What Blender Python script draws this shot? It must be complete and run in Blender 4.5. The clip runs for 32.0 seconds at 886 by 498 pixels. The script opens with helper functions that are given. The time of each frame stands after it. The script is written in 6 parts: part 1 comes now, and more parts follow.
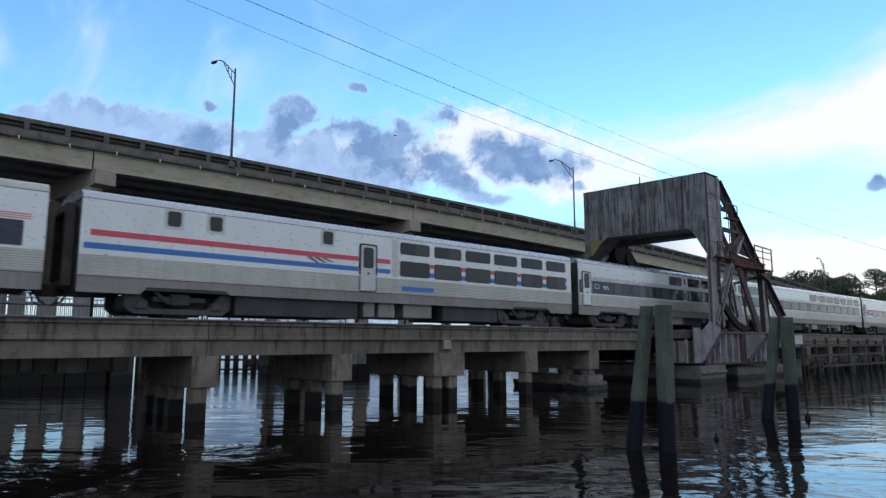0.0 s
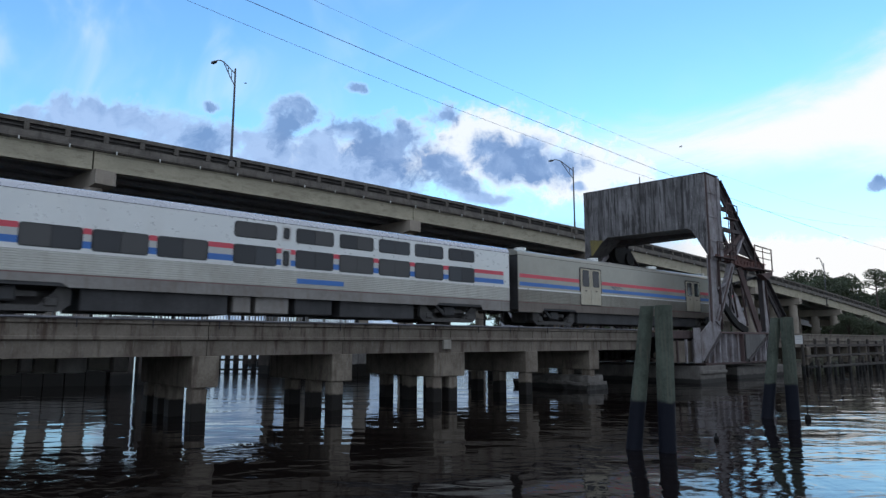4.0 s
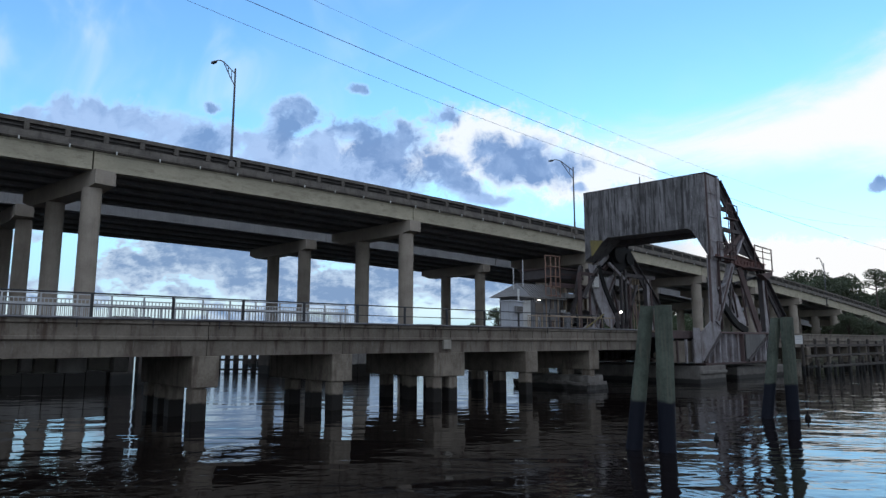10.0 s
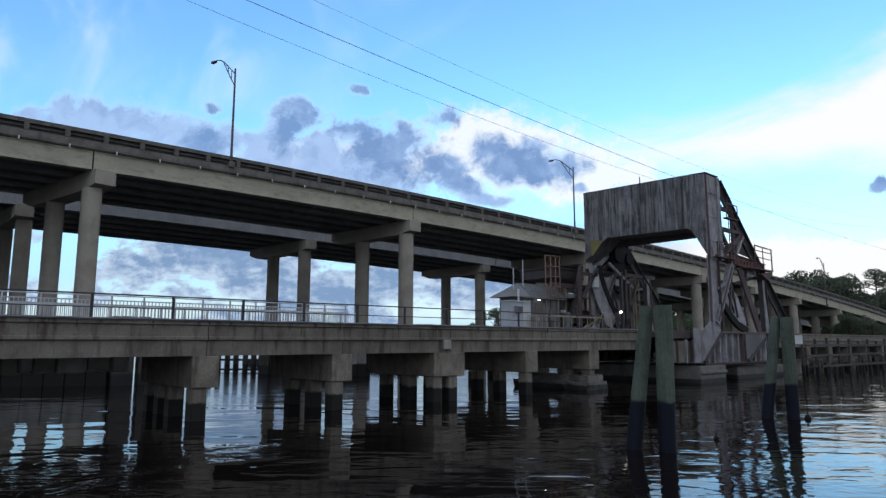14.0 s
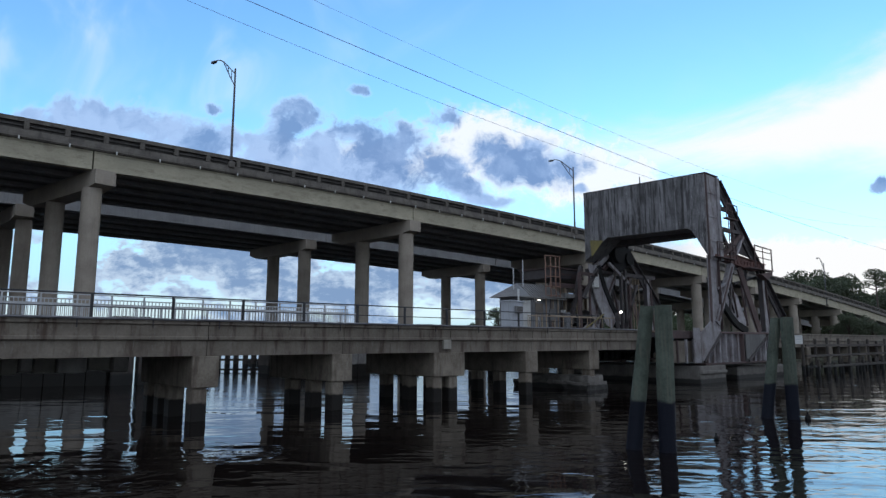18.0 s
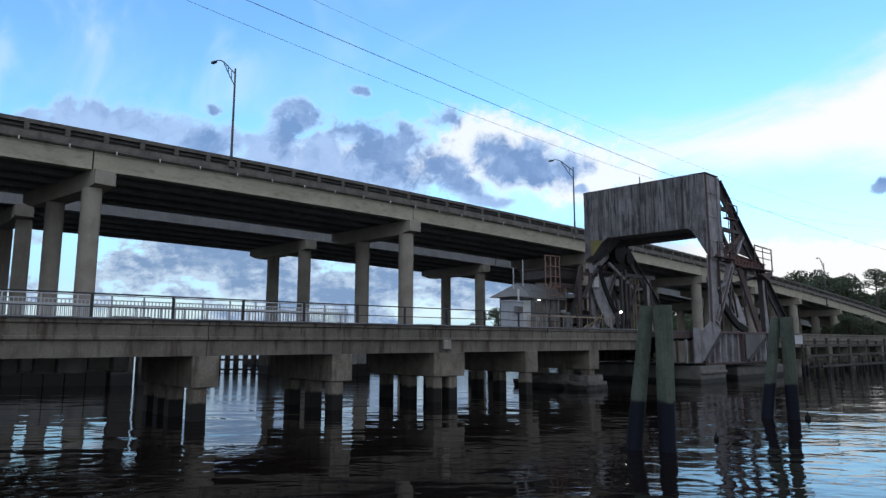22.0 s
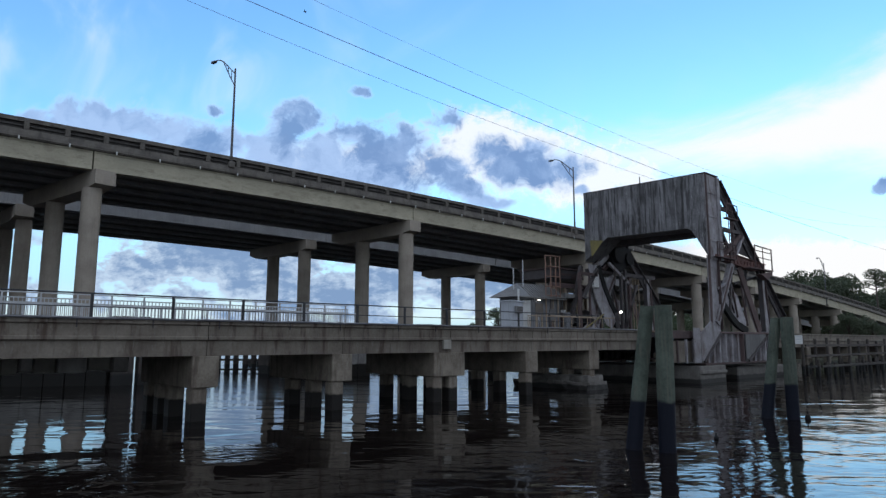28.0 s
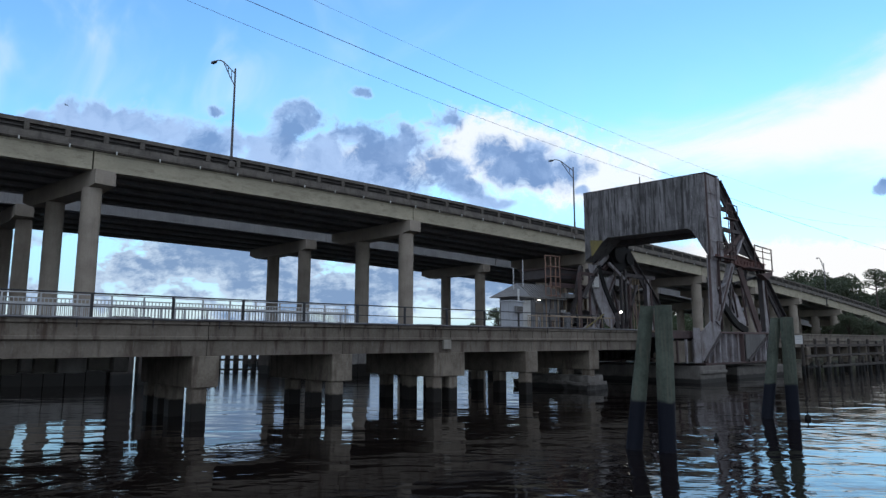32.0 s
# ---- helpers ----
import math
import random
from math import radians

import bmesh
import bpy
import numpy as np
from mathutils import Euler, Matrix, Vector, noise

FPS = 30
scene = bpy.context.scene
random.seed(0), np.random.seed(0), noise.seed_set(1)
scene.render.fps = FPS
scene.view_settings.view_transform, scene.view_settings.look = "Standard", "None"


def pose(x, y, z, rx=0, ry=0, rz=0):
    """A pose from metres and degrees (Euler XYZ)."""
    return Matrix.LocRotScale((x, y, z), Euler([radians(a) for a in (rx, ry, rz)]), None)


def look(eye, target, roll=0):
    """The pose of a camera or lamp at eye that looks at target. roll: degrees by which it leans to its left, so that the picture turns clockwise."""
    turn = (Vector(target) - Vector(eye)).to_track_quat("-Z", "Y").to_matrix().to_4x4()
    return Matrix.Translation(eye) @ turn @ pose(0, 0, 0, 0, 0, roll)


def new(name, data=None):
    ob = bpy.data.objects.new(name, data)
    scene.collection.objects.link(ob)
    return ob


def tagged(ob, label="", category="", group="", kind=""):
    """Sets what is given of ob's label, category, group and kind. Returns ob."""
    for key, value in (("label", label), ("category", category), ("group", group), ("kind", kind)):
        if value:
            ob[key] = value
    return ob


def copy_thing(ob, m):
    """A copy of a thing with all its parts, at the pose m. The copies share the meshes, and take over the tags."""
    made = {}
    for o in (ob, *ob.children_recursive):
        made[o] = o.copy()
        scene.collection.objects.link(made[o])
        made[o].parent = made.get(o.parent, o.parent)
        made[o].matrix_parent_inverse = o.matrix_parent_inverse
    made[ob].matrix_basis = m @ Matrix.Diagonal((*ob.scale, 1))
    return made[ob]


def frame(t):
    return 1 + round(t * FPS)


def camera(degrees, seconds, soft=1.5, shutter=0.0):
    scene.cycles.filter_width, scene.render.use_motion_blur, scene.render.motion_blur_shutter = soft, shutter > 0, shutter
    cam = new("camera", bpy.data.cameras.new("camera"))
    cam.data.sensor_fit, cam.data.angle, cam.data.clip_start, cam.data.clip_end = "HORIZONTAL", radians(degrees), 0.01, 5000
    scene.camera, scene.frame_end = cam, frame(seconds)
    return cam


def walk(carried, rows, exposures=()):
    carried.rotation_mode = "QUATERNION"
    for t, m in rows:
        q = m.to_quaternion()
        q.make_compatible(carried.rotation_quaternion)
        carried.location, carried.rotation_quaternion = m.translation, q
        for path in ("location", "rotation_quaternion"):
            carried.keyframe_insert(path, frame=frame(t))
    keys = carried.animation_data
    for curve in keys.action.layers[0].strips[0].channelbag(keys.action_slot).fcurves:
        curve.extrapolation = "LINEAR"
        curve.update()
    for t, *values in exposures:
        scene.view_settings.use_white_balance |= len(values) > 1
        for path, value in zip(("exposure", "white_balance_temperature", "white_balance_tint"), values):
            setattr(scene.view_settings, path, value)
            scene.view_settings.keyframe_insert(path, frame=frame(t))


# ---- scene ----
# World: x runs along the railway, y away over the river, z up from the water.
EYE_Z = 2.65
TURN = 48.14            # degrees between the view and the railway
cam = camera(68.57, 32.0, soft=1.4, shutter=0.12)
VIEW = pose(0, 0, EYE_Z, 90 + 8.12, 0, TURN - 90)
walk(cam, [(0.0, VIEW), (32.0, VIEW)], exposures=[(0.0, 0.0), (32.0, 0.0)])

# ---- world and sun ----
SUN_EL, SUN_AZ = 24.0, 200.0      # degrees; azimuth counted from +x towards +y
world = bpy.data.worlds.new("world")
scene.world = world
world.use_nodes = True
wn = world.node_tree
wn.nodes.clear()
sky = wn.nodes.new("ShaderNodeTexSky")
sky.sky_type, sky.sun_disc = "NISHITA", False
sky.sun_elevation, sky.sun_rotation = radians(SUN_EL), radians(90 - SUN_AZ)
sky.air_density, sky.dust_density, sky.ozone_density = 1.0, 0.4, 1.0
wbg = wn.nodes.new("ShaderNodeBackground")
wbg.inputs["Strength"].default_value = 0.282
wout = wn.nodes.new("ShaderNodeOutputWorld")
tint = wn.nodes.new("ShaderNodeMix")
tint.data_type, tint.blend_type = "RGBA", "MULTIPLY"
tint.inputs[0].default_value, tint.inputs[7].default_value = 1.0, (0.61, 0.935, 1.17, 1)
wn.links.new(sky.outputs[0], tint.inputs[6])
wn.links.new(tint.outputs[2], wbg.inputs["Color"])
wn.links.new(wbg.outputs[0], wout.inputs["Surface"])

sun_data = bpy.data.lights.new("sun", "SUN")
sun_data.energy, sun_data.angle, sun_data.color = 0.35, radians(14), (1.0, 0.97, 0.93)
sun = new("sun", sun_data)
_e, _a = radians(SUN_EL), radians(SUN_AZ)
sun.matrix_world = look((0, 0, 0), (-math.cos(_e) * math.cos(_a), -math.cos(_e) * math.sin(_a), -math.sin(_e)))


# ---- node helpers ----
class Nodes:
    """Short names for building a node tree."""

    def __init__(self, tree):
        self.t = tree

    def node(self, kind, **inputs):
        n = self.t.nodes.new(kind)
        for k, v in inputs.items():
            self.put(n.inputs[k.replace("_", " ")], v)
        return n

    def put(self, socket, v):
        if isinstance(v, bpy.types.NodeSocket):
            self.t.links.new(v, socket)
        elif isinstance(v, (tuple, list)) and len(v) == 3 and socket.type == "RGBA":
            socket.default_value = (*v, 1)
        else:
            socket.default_value = v

    def calc(self, op, *args, clamp=False):
        n = self.t.nodes.new("ShaderNodeMath")
        n.operation, n.use_clamp = op, clamp
        for s, v in zip(n.inputs, args):
            self.put(s, v)
        return n.outputs[0]

    def vec(self, op, *args):
        n = self.t.nodes.new("ShaderNodeVectorMath")
        n.operation = op
        for s, v in zip(n.inputs, args):
            self.put(s, v)
        return n.outputs["Value" if op in ("DOT_PRODUCT", "LENGTH") else "Vector"]

    def mix(self, fac, a, b, blend="MIX"):
        n = self.t.nodes.new("ShaderNodeMix")
        n.data_type, n.blend_type = "RGBA", blend
        self.put(n.inputs[0], fac), self.put(n.inputs[6], a), self.put(n.inputs[7], b)
        return n.outputs[2]

    def step(self, x, lo, hi, a=0.0, b=1.0):
        n = self.t.nodes.new("ShaderNodeMapRange")
        n.interpolation_type = "SMOOTHSTEP"
        for s, v in zip(n.inputs, (x, lo, hi, a, b)):
            self.put(s, v)
        return n.outputs[0]

    def noise(self, vector, scale, detail=4.0, rough=0.55, distort=0.0):
        n = self.node("ShaderNodeTexNoise", Vector=vector, Scale=scale, Detail=detail, Roughness=rough, Distortion=distort)
        return n.outputs[0]

    def stretch(self, vector, scale):
        return self.vec("MULTIPLY", vector, scale)


def material(name):
    m = bpy.data.materials.new(name)
    m.use_nodes = True
    m.node_tree.nodes.clear()
    n = Nodes(m.node_tree)
    out = n.node("ShaderNodeOutputMaterial")
    return m, n, out


def surface(name, base, other=None, rough=0.7, metal=0.0, grain=6.0, spread=0.5, streak=0.0, streak_col=None,
            bump=0.3, bump_scale=30.0, spec=0.5, tide=None, rand=0.0, coord="Object", fine=0.35, drip=(7, 7, 0.5),
            chips=0.0, chip_col=(0.4, 0.39, 0.4), sharp=(0.48, 0.72)):
    """A weathered surface: two scales of variation, optional vertical streaks, bump; tide: (height, colour) of a dark wet foot."""
    m, n, out = material(name)
    tc = n.node("ShaderNodeNewGeometry").outputs["Position"] if coord == "World" else n.node("ShaderNodeTexCoord").outputs[coord]
    other = other or tuple(c * 0.6 for c in base)
    big = n.noise(tc, grain * 0.25, 5, 0.6)
    small = n.noise(tc, grain * 3.0, 6, 0.65)
    f = n.calc("ADD", n.calc("MULTIPLY", big, 1 - fine), n.calc("MULTIPLY", small, fine))
    f = n.step(f, 0.5 - spread * 0.35, 0.5 + spread * 0.35)
    col = n.mix(f, other, base)
    if streak:
        s = n.noise(n.stretch(tc, drip), 1.0, 5, 0.6)
        s = n.calc("MULTIPLY", n.step(s, sharp[0], sharp[1]), streak)
        col = n.mix(s, col, streak_col or tuple(c * 0.35 for c in base))
    if chips:
        c = n.noise(n.stretch(tc, (drip[0] * 1.6, drip[1] * 1.6, drip[2] * 2.4)), 1.3, 7, 0.72, 0.6)
        col = n.mix(n.calc("MULTIPLY", n.step(c, 0.56, 0.68), chips), col, chip_col)
    if rand:
        r = n.node("ShaderNodeObjectInfo").outputs["Random"]
        col = n.mix(1.0, col, n.mix(r, (1 - rand,) * 3, (1 + rand * 0.4,) * 3), "MULTIPLY")
    ro = n.calc("ADD", rough - 0.1, n.calc("MULTIPLY", small, 0.2), clamp=True)
    if tide:
        z = n.node("ShaderNodeSeparateXYZ", Vector=n.node("ShaderNodeNewGeometry").outputs["Position"]).outputs["Z"]
        edge = n.calc("ADD", z, n.calc("MULTIPLY", n.calc("SUBTRACT", n.noise(tc, 2.5, 4), 0.5), 0.22))
        w = n.step(edge, tide[0] - 0.06, tide[0] + 0.05, 1.0, 0.0)
        col = n.mix(w, col, tide[1])
        ro = n.calc("SUBTRACT", ro, n.calc("MULTIPLY", w, 0.25), clamp=True)
    b = n.node("ShaderNodeBsdfPrincipled", Base_Color=col, Roughness=ro, Metallic=metal)
    b.inputs["Specular IOR Level"].default_value = spec
    if bump:
        h = n.calc("ADD", n.noise(tc, bump_scale, 5, 0.6), n.calc("MULTIPLY", big, 0.6))
        n.put(b.inputs["Normal"], n.node("ShaderNodeBump", Strength=bump, Distance=0.02, Height=h).outputs[0])
    n.put(out.inputs["Surface"], b.outputs[0])
    return m


# ---- materials ----
CONCRETE = surface("rail_concrete", (0.27, 0.235, 0.19), (0.12, 0.097, 0.077), rough=0.85, grain=4, spread=0.75, streak=0.95,
                   streak_col=(0.075, 0.05, 0.036), bump=0.5, drip=(3.5, 3.5, 0.45), rand=0.22, chips=0.35, chip_col=(0.34, 0.32, 0.29))
CONCRETE_PALE = surface("pale_concrete", (0.40, 0.38, 0.33), (0.28, 0.26, 0.22), rough=0.85, grain=4, streak=0.3,
                        streak_col=(0.15, 0.13, 0.11), bump=0.35, drip=(2, 2, 0.3))
# pale beam concrete, its colour raised for light bounced up from the water
BEAMPALE = surface("bounce_lit_concrete", (0.66, 0.64, 0.60), (0.46, 0.44, 0.41), rough=0.85, grain=3, streak=0.45,
                   streak_col=(0.24, 0.21, 0.18), bump=0.3, drip=(2.5, 2.5, 0.3))
PIER = surface("pier_concrete", (0.29, 0.255, 0.205), (0.15, 0.122, 0.098), spec=0.15, rough=0.8, grain=5, streak=0.6, streak_col=(0.07, 0.05, 0.04), drip=(4, 4, 0.6), chips=0.3, chip_col=(0.38, 0.35, 0.3),
               tide=(0.62, (0.022, 0.02, 0.018)), bump=0.5, coord="World")
FOOTING = surface("footing_concrete", (0.27, 0.26, 0.245), (0.16, 0.15, 0.14), spec=0.15, rough=0.8, grain=5, streak=0.4,
                  tide=(0.95, (0.02, 0.019, 0.017)), bump=0.5, coord="World")
OLDSTONE = surface("old_stone", (0.23, 0.215, 0.195), (0.10, 0.09, 0.08), rough=0.9, grain=6, spread=0.8, streak=0.4,
                   tide=(0.28, (0.022, 0.02, 0.018)), bump=0.9, bump_scale=9, coord="World", chips=0.4, chip_col=(0.36, 0.34, 0.31))
HIGHWAY = surface("highway_beam", (0.53, 0.485, 0.36), (0.37, 0.335, 0.25), rough=0.8, grain=2.5, streak=0.45, spread=0.7,
                  streak_col=(0.2, 0.165, 0.12), bump=0.25, drip=(1.1, 1.1, 2.6), chips=0.35, chip_col=(0.14, 0.115, 0.09))
PARAPET = surface("parapet_concrete", (0.20, 0.18, 0.155), (0.10, 0.09, 0.08), rough=0.9, grain=5, streak=0.5,
                  streak_col=(0.04, 0.035, 0.03), bump=0.4, drip=(4, 4, 0.8))
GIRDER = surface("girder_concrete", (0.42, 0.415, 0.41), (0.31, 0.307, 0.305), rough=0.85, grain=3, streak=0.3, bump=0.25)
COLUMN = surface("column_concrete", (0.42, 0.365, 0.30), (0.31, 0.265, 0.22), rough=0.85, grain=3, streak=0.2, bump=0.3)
ASPHALT = surface("asphalt", (0.055, 0.055, 0.055), (0.04, 0.04, 0.04), rough=0.9, grain=8, bump=0.4, bump_scale=80)
BALLAST = surface("ballast", (0.22, 0.2, 0.18), (0.08, 0.075, 0.07), rough=0.95, grain=14, spread=0.9, bump=1.0, bump_scale=25)
RAILSTEEL = surface("rail_steel", (0.30, 0.22, 0.17), (0.18, 0.12, 0.09), rough=0.5, metal=0.7, grain=8)
TIE = surface("tie_wood", (0.09, 0.075, 0.06), (0.05, 0.042, 0.035), rough=0.9, grain=8, streak=0.3)
GALV = surface("galvanised", (0.58, 0.59, 0.60), (0.42, 0.43, 0.44), rough=0.5, metal=0.5, grain=9, bump=0.1)
CONDUIT = surface("grey_conduit", (0.21, 0.21, 0.225), (0.12, 0.12, 0.13), rough=0.6, metal=0.2, grain=9, bump=0.1)
DARKRAIL = surface("dark_rail_paint", (0.05, 0.052, 0.058), (0.03, 0.03, 0.034), rough=0.55, metal=0.2, grain=10, bump=0.1)
LAMPPOLE = surface("lamp_pole", (0.13, 0.13, 0.14), (0.08, 0.08, 0.09), rough=0.5, metal=0.4, grain=9, bump=0.1)
WEATHERED = surface("weathered_plate", (0.19, 0.185, 0.18), (0.10, 0.097, 0.095), rough=0.75, grain=3, spread=0.6, streak=0.95,
                    streak_col=(0.045, 0.042, 0.04), bump=0.4, bump_scale=14, drip=(3.4, 3.4, 0.10))
WHITEPAINT = surface("peeling_white_paint", (0.50, 0.485, 0.51), (0.17, 0.145, 0.145), rough=0.65, grain=6, spread=0.8, streak=0.85,
                     streak_col=(0.10, 0.058, 0.045), bump=0.5, drip=(3.5, 3.5, 0.5), rand=0.3, chips=0.65, chip_col=(0.075, 0.045, 0.04))
GUSSET = surface("dirty_grey_paint", (0.36, 0.35, 0.37), (0.15, 0.13, 0.13), rough=0.7, grain=5, spread=0.8, streak=0.8,
                 streak_col=(0.09, 0.06, 0.05), bump=0.5, drip=(3.5, 3.5, 0.6), chips=0.6, chip_col=(0.09, 0.06, 0.055))
REDRUST = surface("red_rust_steel", (0.17, 0.075, 0.062), (0.09, 0.05, 0.045), rough=0.85, grain=5, spread=0.8, streak=0.5,
                  streak_col=(0.07, 0.04, 0.036), bump=0.5, chips=0.2, chip_col=(0.25, 0.21, 0.2))
CAGERUST = surface("orange_rust", (0.33, 0.20, 0.15), (0.20, 0.11, 0.08), rough=0.8, grain=7, spread=0.7, bump=0.3)
RUST = surface("rusty_steel", (0.16, 0.105, 0.10), (0.085, 0.062, 0.06), rough=0.85, grain=5, spread=0.8, streak=0.5,
               streak_col=(0.05, 0.03, 0.028), bump=0.5, rand=0.35, chips=0.3, chip_col=(0.23, 0.2, 0.2))
DARKSTEEL = surface("dark_steel", (0.085, 0.076, 0.078), (0.045, 0.041, 0.043), rough=0.7, metal=0.2, grain=6, streak=0.4,
                    streak_col=(0.1, 0.05, 0.035), bump=0.4)
GREASE = surface("black_grease", (0.012, 0.012, 0.013), (0.02, 0.02, 0.02), rough=0.8, spec=0.2, grain=6, bump=0.3)
YELLOW = surface("yellow_paint", (0.32, 0.265, 0.075), (0.12, 0.105, 0.06), rough=0.8, grain=5, spread=0.8, streak=0.6, bump=0.3, chips=0.7, chip_col=(0.12, 0.11, 0.1))
PILE = surface("green_pile", (0.13, 0.155, 0.125), (0.045, 0.055, 0.045), spec=0.15, rough=0.85, grain=5, spread=0.7, streak=0.6,
               streak_col=(0.16, 0.15, 0.12), bump=0.9, bump_scale=10, tide=(1.2, (0.010, 0.012, 0.020)), coord="World", drip=(14, 14, 0.5), chips=0.45, chip_col=(0.035, 0.042, 0.036))
TIMBER = surface("fender_timber", (0.10, 0.085, 0.075), (0.045, 0.04, 0.037), rough=0.9, grain=5, spread=0.8, streak=0.5,
                 tide=(0.7, (0.012, 0.012, 0.011)), bump=0.7, coord="World")
HOUSEWALL = surface("house_wall", (0.23, 0.235, 0.25), (0.13, 0.135, 0.145), rough=0.7, grain=4, streak=0.5, streak_col=(0.1, 0.085, 0.075), bump=0.2)
SIDING = surface("house_siding", (0.52, 0.55, 0.60), (0.40, 0.42, 0.46), rough=0.6, grain=3, streak=0.3, bump=0.1)
ROOFTIN = surface("roof_metal", (0.24, 0.235, 0.23), (0.14, 0.135, 0.13), rough=0.55, metal=0.3, grain=3, streak=0.4, bump=0.2)
PIPE = surface("beige_pipe", (0.42, 0.36, 0.27), (0.24, 0.15, 0.1), rough=0.6, grain=6, spread=0.7, bump=0.2)
SHEETWALL = surface("shed_wall", (0.20, 0.17, 0.14), (0.13, 0.11, 0.095), rough=0.8, grain=4, streak=0.5, bump=0.3)
BARK = surface("bark", (0.11, 0.09, 0.07), (0.05, 0.04, 0.035), rough=0.95, grain=8, bump=0.8)
SOIL = surface("bank_soil", (0.09, 0.085, 0.055), (0.045, 0.05, 0.03), rough=0.95, grain=1.2, spread=0.8, bump=0.8, coord="World")
SIGNWHITE = surface("sign_white", (0.72, 0.72, 0.7), (0.55, 0.55, 0.53), rough=0.6, grain=9, bump=0.1)
RUBBER = surface("diaphragm_rubber", (0.11, 0.09, 0.072), (0.05, 0.042, 0.036), rough=0.8, grain=5, streak=0.4, bump=0.3)
TRUCK = surface("truck_grime", (0.12, 0.115, 0.11), (0.06, 0.057, 0.055), rough=0.8, grain=7, streak=0.3, bump=0.4)
UNDER = surface("underframe_grey", (0.075, 0.075, 0.078), (0.04, 0.04, 0.042), rough=0.7, grain=4, streak=0.3, bump=0.2)
STAINLESS = surface("stainless", (0.62, 0.62, 0.57), (0.46, 0.45, 0.41), rough=0.36, metal=0.65, grain=1.5, spread=0.6, streak=0.35,
                    streak_col=(0.30, 0.26, 0.21), bump=0.05, drip=(1.2, 1.2, 0.3))
BELT = surface("polished_belt", (0.80, 0.80, 0.78), (0.68, 0.68, 0.66), rough=0.3, metal=0.3, grain=1.5, bump=0.0)
CARPANEL = surface("car_panel", (0.74, 0.755, 0.73), (0.64, 0.665, 0.66), rough=0.30, metal=0.55, grain=1.6, fine=0.15, spread=0.9, streak=0.22,
                   streak_col=(0.50, 0.48, 0.44), bump=0.10, bump_scale=0.5, drip=(0.8, 0.8, 0.4))
CARROOF = surface("car_roof_steel", (0.60, 0.62, 0.66), (0.48, 0.50, 0.54), rough=0.28, metal=0.85, grain=0.8, spread=0.6, fine=0.05, bump=0.0)
DULLPANEL = surface("dull_car_panel", (0.46, 0.45, 0.39), (0.35, 0.34, 0.295), rough=0.36, metal=0.5, grain=1.2, spread=0.7, streak=0.45,
                    streak_col=(0.33, 0.30, 0.25), bump=0.08, bump_scale=1.2, drip=(0.6, 0.6, 0.3))
GRIMYFLUTE = surface("grimy_fluting", (0.36, 0.345, 0.30), (0.25, 0.235, 0.20), rough=0.42, metal=0.5, grain=1.5, spread=0.7, streak=0.5,
                     streak_col=(0.17, 0.13, 0.10), bump=0.05, drip=(1.2, 1.2, 0.3))
GRIMYSKIRT = surface("grimy_skirt", (0.22, 0.19, 0.165), (0.15, 0.125, 0.105), rough=0.55, metal=0.3, grain=2, streak=0.5,
                     streak_col=(0.11, 0.08, 0.06), bump=0.05)
PALEBOX = surface("pale_equipment_box", (0.44, 0.43, 0.40), (0.28, 0.26, 0.235), rough=0.55, metal=0.2, grain=3, spread=0.7, streak=0.5,
                  streak_col=(0.15, 0.11, 0.085), bump=0.1)
# darkened parapet concrete: the shade inside the recesses is put into the colour
PARAPETSHADE = surface("parapet_shade_concrete", (0.10, 0.092, 0.085), (0.055, 0.05, 0.046), rough=0.9, grain=5, streak=0.5, bump=0.3)
SKIRT = surface("skirt_panel", (0.33, 0.315, 0.295), (0.22, 0.20, 0.185), rough=0.5, metal=0.3, grain=2, streak=0.4,
                streak_col=(0.2, 0.15, 0.12), bump=0.05)
SILLRED = surface("sill_red", (0.26, 0.10, 0.085), (0.2, 0.09, 0.08), rough=0.5, grain=3, bump=0.0)
REDSTRIPE = surface("red_stripe", (0.80, 0.105, 0.145), (0.70, 0.085, 0.12), rough=0.4, grain=3, bump=0.0)
BLUESTRIPE = surface("blue_stripe", (0.065, 0.225, 0.63), (0.055, 0.185, 0.54), rough=0.4, grain=3, bump=0.0)
WHITESTRIPE = surface("white_stripe", (0.68, 0.68, 0.66), (0.58, 0.58, 0.56), rough=0.4, grain=3, bump=0.0)
NAVY = surface("navy_band", (0.03, 0.04, 0.075), (0.025, 0.033, 0.06), rough=0.3, grain=3, bump=0.0)
CREAMDOOR = surface("cream_door", (0.62, 0.58, 0.46), (0.50, 0.44, 0.32), rough=0.5, metal=0.1, grain=3, streak=0.3,
                    streak_col=(0.3, 0.22, 0.14), bump=0.1, chips=0.55, chip_col=(0.2, 0.12, 0.07), drip=(2.2, 2.2, 1.2))


def plain(name, col, rough=0.5, metal=0.0, emit=0.0, coat=0.0):
    m, n, out = material(name)
    b = n.node("ShaderNodeBsdfPrincipled", Base_Color=col, Roughness=rough, Metallic=metal)
    if emit:
        n.put(b.inputs["Emission Color"], col)
        b.inputs["Emission Strength"].default_value = emit
    n.put(out.inputs["Surface"], b.outputs[0])
    return m


